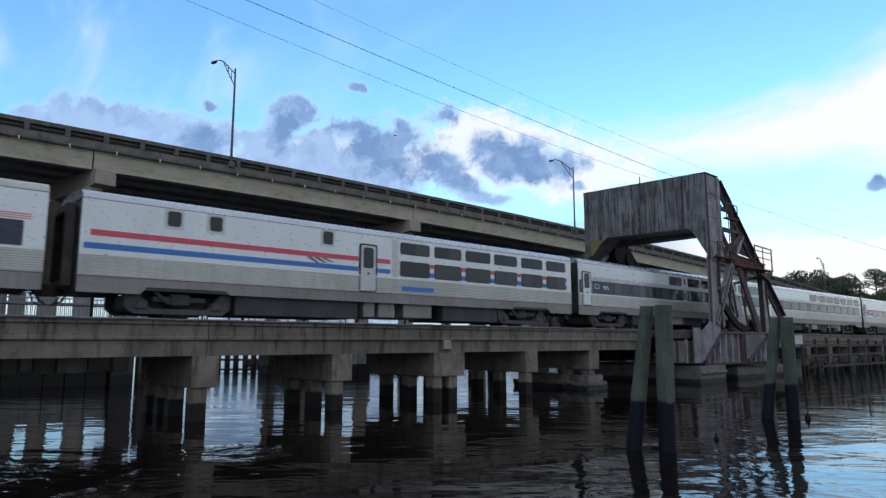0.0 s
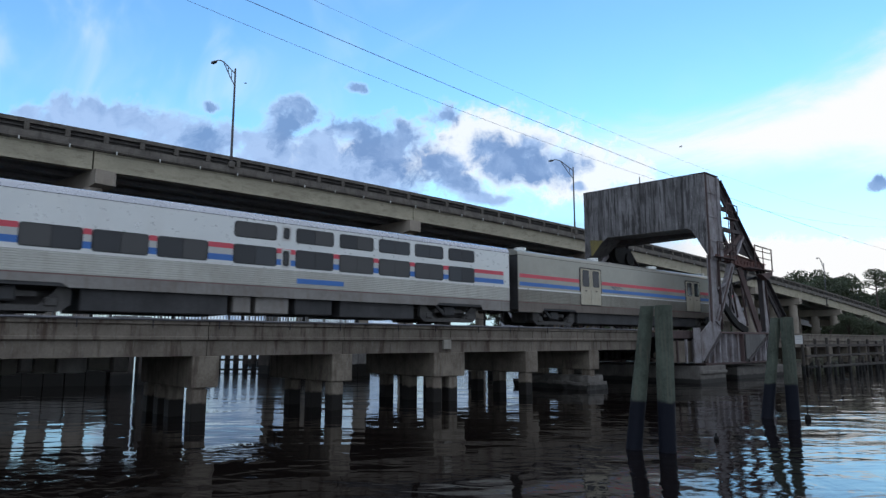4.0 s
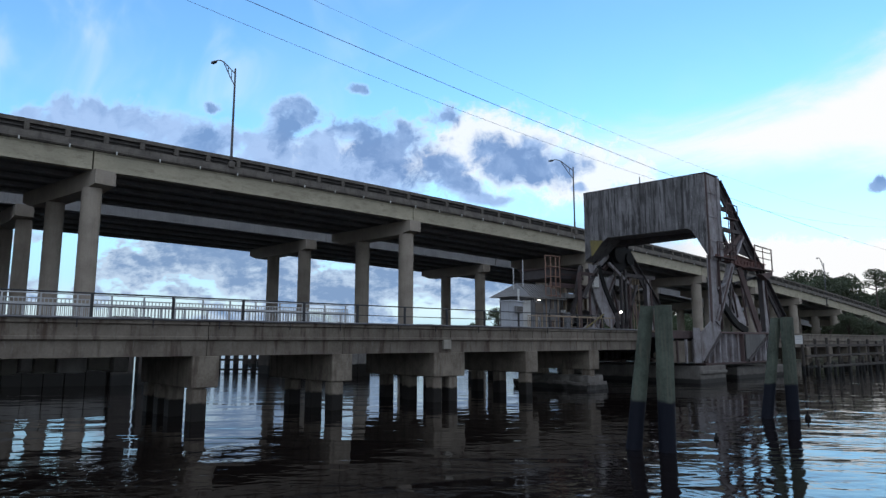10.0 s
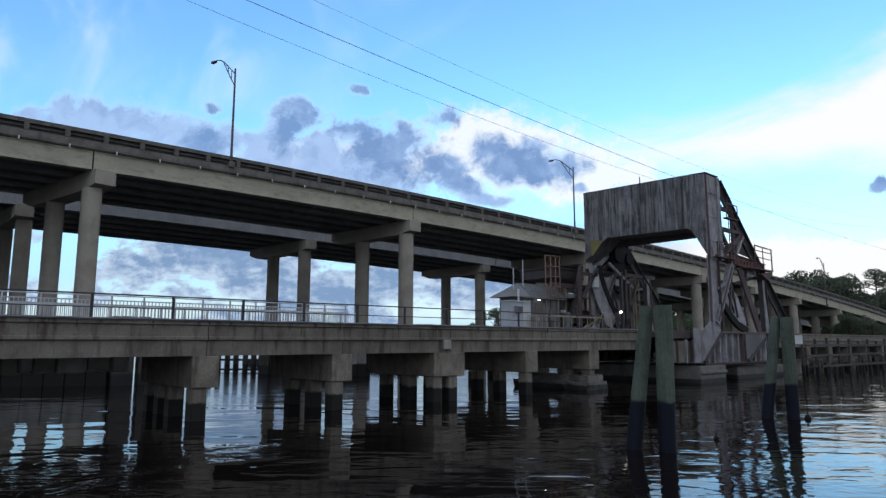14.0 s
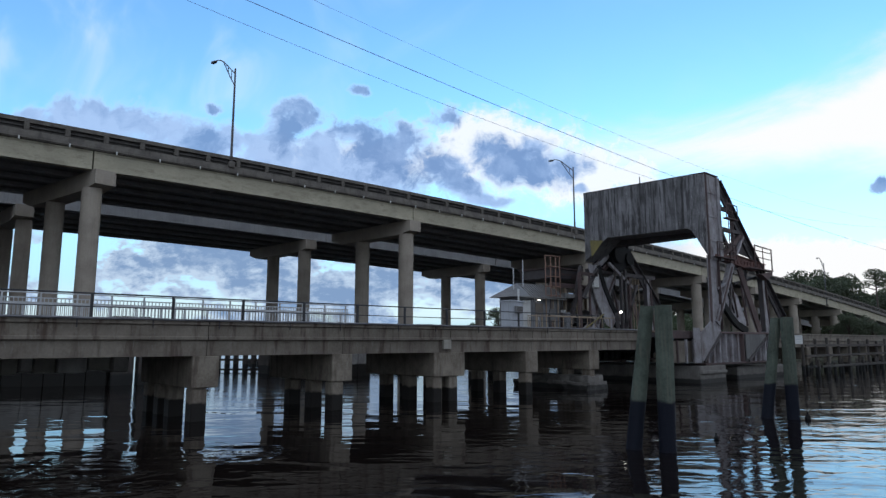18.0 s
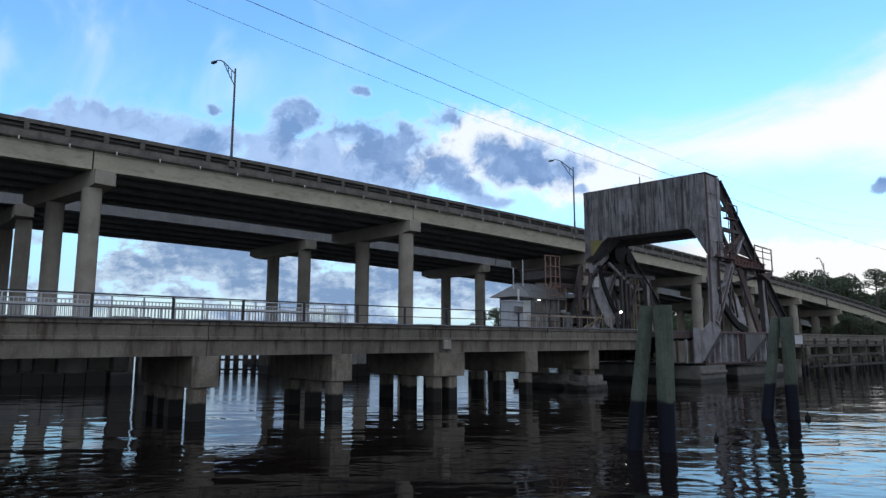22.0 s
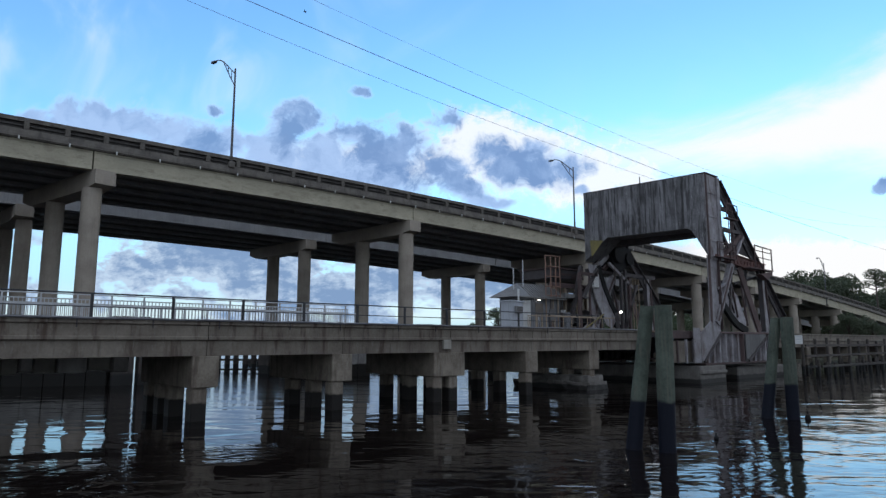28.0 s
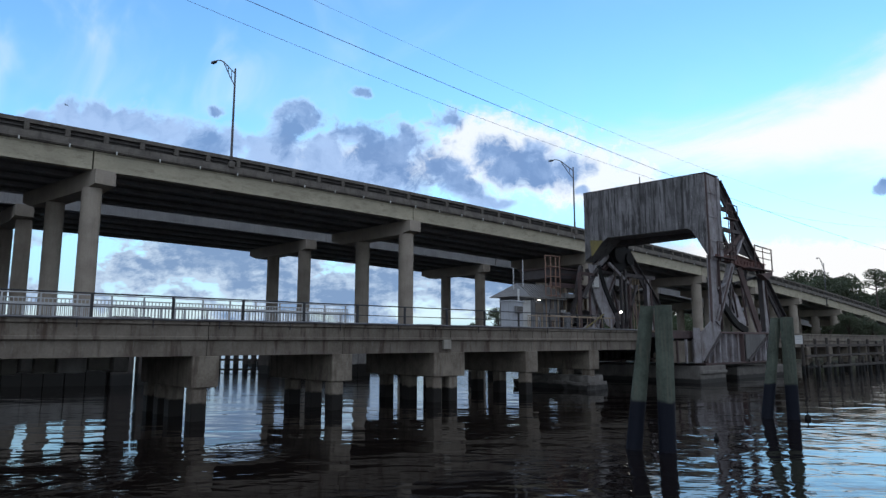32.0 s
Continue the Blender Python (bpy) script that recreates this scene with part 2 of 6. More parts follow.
GLASS = plain("dark_window_glass", (0.018, 0.021, 0.026), rough=0.12)
CURTAIN = plain("curtained_window_glass", (0.055, 0.055, 0.055), rough=0.10)
DARKGLASS = plain("deep_window_glass", (0.035, 0.042, 0.05), rough=0.08)
SLATEPAINT = plain("slate_paint", (0.16, 0.19, 0.22), rough=0.5)
GASKET = plain("window_gasket", (0.02, 0.02, 0.02), rough=0.6)
LAMPGLOW = plain("lamp_glow", (1.0, 0.95, 0.85), emit=6.0)
WIRE = plain("wire_metal", (0.22, 0.27, 0.36), rough=0.5, metal=0.3)
BIRDBLACK = plain("dark_feathers", (0.02, 0.02, 0.022), rough=0.8)


def water_material():
    m, n, out = material("river_water")
    p = n.node("ShaderNodeTexCoord").outputs["Object"]
    # ripples in three lengths, crests across the view
    turned = n.node("ShaderNodeVectorRotate", Vector=p, Angle=radians(-TURN))
    turned.rotation_type = "Z_AXIS"
    p = turned.outputs[0]
    a = n.noise(n.stretch(p, (1.0, 0.45, 1)), 0.55, 1, 0.5, 0.6)
    b = n.noise(n.stretch(p, (1.3, 0.6, 1)), 1.7, 1, 0.5, 0.7)
    c = n.noise(n.stretch(p, (1.0, 0.75, 1)), 4.0, 3, 0.6, 0.6)
    # gusts roughen two stretches of the river, the rest lies calmer
    w = n.node("ShaderNodeNewGeometry").outputs["Position"]
    gust = None
    for gx, gy, rad, amp in ((1.5, 14.2, 4.5, 1.7), (7.0, 15.3, 1.7, 2.0), (19.0, 5.5, 12.0, 0.5)):
        q = n.calc("MULTIPLY", n.step(n.vec("LENGTH", n.vec("SUBTRACT", w, (gx, gy, 0))), rad, rad * 0.6), amp)
        gust = q if gust is None else n.calc("MAXIMUM", gust, q)
    rough_n = n.step(n.noise(p, 0.5, 3, 0.5, 1.0), 0.38, 0.60, 0.15, 1.2)
    gust = n.calc("MULTIPLY", gust, rough_n)
    h = n.calc("ADD", n.calc("MULTIPLY", a, 0.7), n.calc("MULTIPLY", b, n.calc("ADD", 0.13, n.calc("MULTIPLY", gust, 0.24))))
    h = n.calc("ADD", h, n.calc("MULTIPLY", c, n.calc("ADD", 0.014, n.calc("MULTIPLY", gust, 0.07))))
    where = n.node("ShaderNodeSeparateXYZ", Vector=w)
    far = n.calc("MULTIPLY", n.step(where.outputs["Y"], 21.0, 31.0), n.step(where.outputs["X"], 6.5, 9.5))   # wind-ruffled open river
    far = n.calc("ADD", 0.03, n.calc("MULTIPLY", far, 0.09))
    bs = n.node("ShaderNodeBsdfPrincipled", Base_Color=(0.008, 0.0058, 0.0052), Roughness=n.calc("ADD", far, n.calc("MULTIPLY", gust, 0.018)), IOR=1.33)
    n.put(bs.inputs["Normal"], n.node("ShaderNodeBump", Strength=1.0, Distance=0.06, Height=h).outputs[0])
    n.put(out.inputs["Surface"], bs.outputs[0])
    return m


WATER = water_material()

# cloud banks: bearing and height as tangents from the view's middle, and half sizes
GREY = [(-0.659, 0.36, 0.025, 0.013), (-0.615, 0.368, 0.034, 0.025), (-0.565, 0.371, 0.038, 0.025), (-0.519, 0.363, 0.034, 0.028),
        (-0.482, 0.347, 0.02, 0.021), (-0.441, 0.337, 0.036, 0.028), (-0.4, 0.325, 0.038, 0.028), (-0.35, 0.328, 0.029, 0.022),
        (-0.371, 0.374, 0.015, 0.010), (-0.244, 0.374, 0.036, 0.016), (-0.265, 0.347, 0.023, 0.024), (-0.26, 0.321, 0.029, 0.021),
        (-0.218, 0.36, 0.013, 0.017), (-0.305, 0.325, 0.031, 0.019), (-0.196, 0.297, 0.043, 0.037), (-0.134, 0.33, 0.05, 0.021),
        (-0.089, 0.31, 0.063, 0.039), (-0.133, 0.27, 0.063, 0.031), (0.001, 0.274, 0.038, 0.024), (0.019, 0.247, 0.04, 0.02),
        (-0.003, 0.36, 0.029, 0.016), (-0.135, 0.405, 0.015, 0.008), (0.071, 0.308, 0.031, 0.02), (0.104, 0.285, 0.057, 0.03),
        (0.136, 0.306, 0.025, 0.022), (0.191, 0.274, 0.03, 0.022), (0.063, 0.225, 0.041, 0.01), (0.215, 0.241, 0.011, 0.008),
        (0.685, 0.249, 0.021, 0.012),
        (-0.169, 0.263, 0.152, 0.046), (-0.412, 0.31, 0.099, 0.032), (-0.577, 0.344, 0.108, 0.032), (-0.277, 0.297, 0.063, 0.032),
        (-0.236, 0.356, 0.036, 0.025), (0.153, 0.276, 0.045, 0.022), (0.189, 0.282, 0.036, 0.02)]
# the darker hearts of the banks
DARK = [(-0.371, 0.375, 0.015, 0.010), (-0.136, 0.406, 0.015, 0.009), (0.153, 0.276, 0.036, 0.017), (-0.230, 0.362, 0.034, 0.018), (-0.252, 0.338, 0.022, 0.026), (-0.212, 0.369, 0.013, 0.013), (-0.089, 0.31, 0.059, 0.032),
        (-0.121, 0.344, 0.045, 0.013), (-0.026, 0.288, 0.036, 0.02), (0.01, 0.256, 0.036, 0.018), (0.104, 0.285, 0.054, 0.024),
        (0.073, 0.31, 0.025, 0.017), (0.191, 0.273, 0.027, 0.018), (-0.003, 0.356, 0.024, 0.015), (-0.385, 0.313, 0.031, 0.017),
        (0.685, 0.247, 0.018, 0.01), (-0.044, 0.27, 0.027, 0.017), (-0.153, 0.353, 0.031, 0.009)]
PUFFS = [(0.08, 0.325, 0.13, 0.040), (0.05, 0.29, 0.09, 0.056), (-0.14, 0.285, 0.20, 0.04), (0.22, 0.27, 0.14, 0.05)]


def cloud_material():
    m, n, out = material("clouds")
    p = n.node("ShaderNodeTexCoord").outputs["Object"]
    t = radians(TURN)
    fwd = n.vec("DOT_PRODUCT", p, (math.cos(t), math.sin(t), 0))
    right = n.vec("DOT_PRODUCT", p, (math.sin(t), -math.cos(t), 0))
    high = n.node("ShaderNodeSeparateXYZ", Vector=p).outputs["Z"]
    safe = n.calc("MAXIMUM", n.calc("ABSOLUTE", fwd), 60.0)
    u, v = n.calc("DIVIDE", right, safe), n.calc("DIVIDE", high, safe)
    uv = n.node("ShaderNodeCombineXYZ", X=u, Y=v, Z=0.0).outputs[0]
    front = n.step(fwd, 0.0, 400.0)
    warp = n.node("ShaderNodeTexNoise", Vector=uv, Scale=16.0, Detail=3.0, Roughness=0.5).outputs["Color"]
    wuv = n.vec("ADD", uv, n.vec("MULTIPLY", n.vec("SUBTRACT", warp, (0.5, 0.5, 0.5)), (0.050, 0.038, 0)))

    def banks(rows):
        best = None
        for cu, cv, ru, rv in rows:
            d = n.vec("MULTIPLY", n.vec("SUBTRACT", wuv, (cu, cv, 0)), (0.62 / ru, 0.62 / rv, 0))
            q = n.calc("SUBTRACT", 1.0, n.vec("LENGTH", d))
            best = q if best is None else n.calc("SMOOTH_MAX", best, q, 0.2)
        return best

    fine = n.noise(wuv, 24.0, 10, 0.66)
    ahead = n.noise(n.vec("ADD", wuv, (0.010, 0.012, 0.0)), 24.0, 10, 0.66)
    relief = n.calc("SUBTRACT", fine, ahead)
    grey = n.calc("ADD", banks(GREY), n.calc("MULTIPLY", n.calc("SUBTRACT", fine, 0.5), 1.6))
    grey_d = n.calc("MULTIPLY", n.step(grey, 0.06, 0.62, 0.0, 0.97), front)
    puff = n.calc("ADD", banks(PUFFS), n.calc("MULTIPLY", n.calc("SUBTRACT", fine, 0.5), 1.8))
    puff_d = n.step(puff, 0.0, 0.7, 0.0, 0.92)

    # bright sheet of cloud with a soft rising upper edge
    soft = n.noise(n.node("ShaderNodeCombineXYZ", X=n.calc("MULTIPLY", u, 3.0), Y=n.calc("SUBTRACT", n.calc("MULTIPLY", v, 8.0), n.calc("MULTIPLY", u, 1.6)), Z=2.3).outputs[0], 1.0, 8, 0.62, 0.8)
    rag = n.calc("SUBTRACT", soft, 0.5)
    rise = n.calc("MAXIMUM", n.calc("SUBTRACT", u, 0.25), 0.0)
    top = n.calc("ADD", 0.350, n.calc("MULTIPLY", n.calc("MULTIPLY", rise, rise), 0.67))
    under = n.calc("SUBTRACT", top, n.calc("ADD", v, n.calc("MULTIPLY", rag, 0.16)))
    sheet = n.step(under, -0.035, 0.075)
    floor = n.calc("ADD", v, n.calc("MULTIPLY", rag, 0.10))
    sheet = n.calc("MULTIPLY", sheet, n.step(floor, 0.235, 0.315, 0.16, 1.0))
    sheet = n.calc("MULTIPLY", sheet, n.step(n.calc("ADD", u, rag), -0.02, 0.24))
    lowedge = n.calc("MULTIPLY", n.step(n.calc("ADD", n.calc("ADD", v, n.calc("MULTIPLY", rag, 0.05)), n.calc("MULTIPLY", n.calc("SUBTRACT", fine, 0.5), 0.05)), 0.172, 0.150), n.step(u, 0.15, 0.4))
    # thin veils of high cloud to the left
    across = n.calc("SUBTRACT", n.calc("MULTIPLY", u, 0.87), n.calc("MULTIPLY", v, 0.5))
    along = n.calc("ADD", n.calc("MULTIPLY", u, 0.5), n.calc("MULTIPLY", v, 0.87))
    wisp = n.noise(n.node("ShaderNodeCombineXYZ", X=n.calc("MULTIPLY", across, 4.5), Y=n.calc("MULTIPLY", along, 4.2), Z=6.1).outputs[0], 1.0, 5, 0.5, 1.2)
    wisp_d = n.calc("MULTIPLY", n.step(wisp, 0.42, 0.80), n.calc("MULTIPLY", n.step(u, 0.20, -0.65, 0.10, 0.65), n.step(v, 0.30, 0.38)))
    white_d = n.calc("MAXIMUM", n.calc("MAXIMUM", sheet, lowedge), n.calc("MAXIMUM", puff_d, wisp_d))
    white_d = n.calc("MULTIPLY", white_d, front)

    # low banks of broken cloud near the horizon
    low = n.step(v, 0.205, 0.15)
    low = n.calc("MULTIPLY", low, n.step(u, 0.42, 0.25))
    luv = n.vec("ADD", uv, n.vec("MULTIPLY", n.vec("SUBTRACT", warp, (0.5, 0.5, 0.5)), (0.02, 0.012, 0)))
    low_n = n.noise(n.vec("MULTIPLY", luv, (1.0, 1.8, 1)), 6.5, 9, 0.64)
    low_lit = n.noise(n.vec("MULTIPLY", n.vec("ADD", luv, (0.006, 0.007, 0.0)), (1.0, 1.8, 1)), 6.5, 9, 0.64)
    bias = n.step(v, 0.03, 0.10, -0.085, 0.045)
    bias = n.calc("ADD", bias, n.step(u, -0.50, -0.38, -0.05, 0.055))
    low_n = n.calc("ADD", low_n, bias)
    low_d = n.calc("MULTIPLY", n.step(low_n, 0.47, 0.52), low)
    lowshade = n.calc("ADD", n.step(low_n, 0.48, 0.66), n.calc("MULTIPLY", n.calc("SUBTRACT", low_n, n.calc("ADD", low_lit, bias)), 4.5), clamp=True)
    low_col = n.mix(lowshade, (0.54, 0.68, 0.86), (0.225, 0.35, 0.57))

    mass = n.noise(n.vec("ADD", wuv, (0.3, 0.1, 0.0)), 13.0, 6, 0.55)
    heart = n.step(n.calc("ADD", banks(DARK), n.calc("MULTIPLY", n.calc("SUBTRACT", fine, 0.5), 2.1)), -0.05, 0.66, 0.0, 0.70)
    depth = n.calc("ADD", n.calc("ADD", heart, n.step(mass, 0.42, 0.66, 0.0, 0.35)), n.calc("MULTIPLY", relief, 1.3), clamp=True)
    gcol = n.mix(depth, (0.40, 0.58, 0.91), (0.18, 0.32, 0.61))
    # the pale air behind the low banks: bluish, creamier just over the horizon
    haze = n.step(v, 0.34, 0.02, 0.0, 0.88)
    cream = n.calc("MULTIPLY", n.step(v, 0.02, 0.05), n.step(v, 0.11, 0.05))
    air = n.mix(cream, (0.45, 0.68, 0.87), (0.64, 0.75, 0.83))
    air = n.mix(n.step(v, 0.05, 0.0), air, (0.42, 0.53, 0.68))
    col = n.mix(n.calc("MULTIPLY", n.step(v, 0.30, 0.20), n.step(u, 0.5, 0.30)), (0.62, 0.87, 1.0), air)
    col = n.mix(white_d, col, (0.98, 0.99, 1.0))
    col = n.mix(low_d, col, low_col)
    col = n.mix(grey_d, col, gcol)
    clear = n.calc("MULTIPLY", n.calc("SUBTRACT", 1.0, grey_d), n.calc("SUBTRACT", 1.0, white_d))
    clear = n.calc("MULTIPLY", clear, n.calc("SUBTRACT", 1.0, low_d))
    alpha = n.calc("SUBTRACT", 1.0, n.calc("MULTIPLY", clear, n.calc("SUBTRACT", 1.0, n.calc("MULTIPLY", haze, n.step(u, 0.2, 0.5, 1.0, 0.55)))))
    # ragged pale cloud high above the view
    crown = n.calc("MULTIPLY", n.step(v, 0.62, 1.0), n.step(n.noise(n.vec("MULTIPLY", p, (0.001, 0.001, 0.001)), 2.6, 5, 0.55), 0.34, 0.60, 0.25, 0.95))
    col = n.mix(crown, col, (0.80, 0.80, 0.88))
    alpha = n.calc("MAXIMUM", alpha, crown)
    # high overhead and behind the viewer the sky is closed by an even evening overcast
    t2 = t - radians(10)
    side = n.vec("DOT_PRODUCT", p, (math.cos(t2), math.sin(t2), 0))
    back = n.step(side, 1800.0, 1200.0)
    over = n.step(n.noise(n.vec("MULTIPLY", p, (0.001, 0.001, 0.002)), 2.2, 5, 0.55), 0.30, 0.75)
    col = n.mix(back, col, n.mix(over, (0.63, 0.71, 0.85), (0.42, 0.48, 0.59)))
    alpha = n.calc("MAXIMUM", alpha, n.calc("MULTIPLY", back, 0.96))
    em = n.node("ShaderNodeEmission", Color=col, Strength=1.0)
    tr = n.node("ShaderNodeBsdfTransparent")
    mx = n.node("ShaderNodeMixShader")
    n.put(mx.inputs[0], alpha), n.put(mx.inputs[1], tr.outputs[0]), n.put(mx.inputs[2], em.outputs[0])
    n.put(out.inputs["Surface"], mx.outputs[0])
    return m


CLOUD = cloud_material()


# ---- mesh helpers ----
def thing(name, loc=(0, 0, 0), label="", category="", group="", kind="", rz=0.0):
    ob = new(name)
    ob.empty_display_size = 0.2
    ob.matrix_world = pose(*loc, 0, 0, rz)
    return tagged(ob, label, category, group, kind)


def finish(bm, name, mat, smooth=None):
    bmesh.ops.recalc_face_normals(bm, faces=bm.faces[:])
    me = bpy.data.meshes.new(name)
    bm.to_mesh(me)
    bm.free()
    me.materials.append(mat)
    if smooth is not None:
        me.shade_smooth()
        me.set_sharp_from_angle(angle=radians(smooth))
    return me


def part(name, bm, mat, parent, label="", smooth=None):
    ob = new(name, finish(bm, name, mat, smooth))
    ob.parent = parent
    return tagged(ob, label)


def alone(name, bm, mat, label, category, group="", kind="", loc=(0, 0, 0), smooth=None, rz=0.0):
    ob = new(name, finish(bm, name, mat, smooth))
    ob.matrix_world = pose(*loc, 0, 0, rz)
    return tagged(ob, label, category, group, kind)


def box(bm, x0, x1, y0, y1, z0, z1, bev=0.0):
    m = Matrix.Translation(((x0 + x1) / 2, (y0 + y1) / 2, (z0 + z1) / 2)) @ Matrix.Diagonal((abs(x1 - x0), abs(y1 - y0), abs(z1 - z0), 1))
    vs = bmesh.ops.create_cube(bm, size=1, matrix=m)["verts"]
    if bev:
        es = list({e for v in vs for e in v.link_edges})
        bmesh.ops.bevel(bm, geom=es, offset=bev, segments=1, affect="EDGES", profile=0.5)
    return bm


def B(*a, bev=0.0):
    return box(bmesh.new(), *a, bev=bev)


def bar(bm, p, q, w, h, upv=(0, 0, 1)):
    """A rectangular bar from p to q; w across, h along upv."""
    p, q = Vector(p), Vector(q)
    d = (q - p).normalized()
    upv = Vector(upv)
    if abs(d.dot(upv)) > 0.98:
        upv = Vector((1, 0, 0))
    s = d.cross(upv).normalized()
    u = s.cross(d).normalized()
    vs = [bm.verts.new(e + s * (a * w / 2) + u * (b * h / 2)) for e in (p, q) for a, b in ((-1, -1), (1, -1), (1, 1), (-1, 1))]
    for f in ((0, 1, 2, 3), (7, 6, 5, 4), (0, 4, 5, 1), (1, 5, 6, 2), (2, 6, 7, 3), (3, 7, 4, 0)):
        bm.faces.new([vs[i] for i in f])
    return bm


def rod(bm, p, q, r0, r1=None, n=10, caps=True):
    p, q = Vector(p), Vector(q)
    r1 = r0 if r1 is None else r1
    d = (q - p).normalized()
    s = d.cross(Vector((0, 0, 1)) if abs(d.z) < 0.98 else Vector((1, 0, 0))).normalized()
    u = s.cross(d)
    rings = [[bm.verts.new(e + (s * math.cos(k * math.tau / n) + u * math.sin(k * math.tau / n)) * r) for k in range(n)] for e, r in ((p, r0), (q, r1))]
    for k in range(n):
        j = (k + 1) % n
        bm.faces.new((rings[0][k], rings[0][j], rings[1][j], rings[1][k]))
    if caps:
        bm.faces.new(rings[0][::-1]), bm.faces.new(rings[1])
    return bm


def pipe(bm, pts, r, n=8):
    for p, q in zip(pts, pts[1:]):
        rod(bm, p, q, r, n=n)
    return bm


def plate(bm, pts, axis, a, b):
    """A flat plate: outline pts in the two other axes, from a to b along axis."""
    def at(p, v):
        return {"x": (v, p[0], p[1]), "y": (p[0], v, p[1]), "z": (p[0], p[1], v)}[axis]
    lo = [bm.verts.new(at(p, a)) for p in pts]
    hi = [bm.verts.new(at(p, b)) for p in pts]
    bm.faces.new(lo[::-1]), bm.faces.new(hi)
    for i in range(len(pts)):
        j = (i + 1) % len(pts)
        bm.faces.new((lo[i], lo[j], hi[j], hi[i]))
    return bm


def rounded(w, h, r, n=3):
    """Outline of a rounded rectangle about the origin."""
    pts = []
    for cx, cz, a0 in ((w / 2 - r, h / 2 - r, 0), (-w / 2 + r, h / 2 - r, 90), (-w / 2 + r, -h / 2 + r, 180), (w / 2 - r, -h / 2 + r, 270)):
        for k in range(n + 1):
            a = radians(a0 + 90 * k / n)
            pts.append((cx + r * math.cos(a), cz + r * math.sin(a)))
    return pts


def sweep(bm, path, prof):
    """Sweep a closed outline (across, up) along a path of (origin, across direction)."""
    rings = [[bm.verts.new(Vector(o) + Vector(sd) * a + Vector((0, 0, z))) for a, z in prof] for o, sd in path]
    k = len(prof)
    for r0, r1 in zip(rings, rings[1:]):
        for i in range(k):
            j = (i + 1) % k
            bm.faces.new((r0[i], r0[j], r1[j], r1[i]))
    bm.faces.new(rings[0][::-1]), bm.faces.new(rings[-1])
    return bm


# ---- water, land and clouds ----
def water_sheet():
    bm = bmesh.new()
    bmesh.ops.create_grid(bm, x_segments=24, y_segments=24, size=3200)
    return alone("water", bm, WATER, "dark rippled tidal river water reflecting the bridges", "water", kind="structure")


def cloud_dome():
    bm = bmesh.new()
    bmesh.ops.create_uvsphere(bm, u_segments=64, v_segments=32, radius=3000)
    bmesh.ops.delete(bm, geom=[v for v in bm.verts if v.co.z < -320], context="VERTS")
    return alone("clouds_backdrop", bm, CLOUD, "broken grey cumulus and bright white evening cloud", "sky", kind="structure", smooth=60)


def shore(y):
    return 92 + 9 * math.sin(y * 0.021 + 1.0) + 4 * math.sin(y * 0.07) + max(0, y - 60) * 0.15


def ground_sheet():
    bm = bmesh.new()
    ys = [-700, -400, -200, -120] + list(range(-80, 200, 8)) + [230, 300, 420, 600, 900]
    off = [-6, -2, 0, 2, 5, 9, 15, 25, 45, 80, 150, 300, 700, 1600]
    rows = []
    for y in ys:
        row = []
        for o in off:
            x = shore(y) + o
            k = min(max((o + 5) / 16, 0), 1)
            z = -0.9 + 2.2 * k * k * (3 - 2 * k) + (0.25 * noise.noise(Vector((x * 0.15, y * 0.15, 0))) if o > 0 else 0)
            row.append(bm.verts.new((x, y, z)))
        rows.append(row)
    for a, b in zip(rows, rows[1:]):
        for i in range(len(off) - 1):
            bm.faces.new((a[i], a[i + 1], b[i + 1], b[i]))
    return alone("ground", bm, SOIL, "low wooded river bank of dark soil and scrub", "ground", kind="structure", smooth=60)


water = water_sheet()
clouds = cloud_dome()
ground_sheet()

# ---- railway trestle ----
DECK0, DECK1 = 2.17, 3.36          # underside and top of the concrete deck
NEAR, FAR = 22.0, 27.4             # its two faces
TRACK_Y, RAIL_Z = 24.6, 3.42
BENTS = [8.97, 14.45, 20.2, 25.9, 31.3]
LEFT_BENTS = [1.6 - 5.6 * k for k in range(0, 19)]
RIGHT_BENTS = [64.0 + 5.6 * k for k in range(0, 8)]


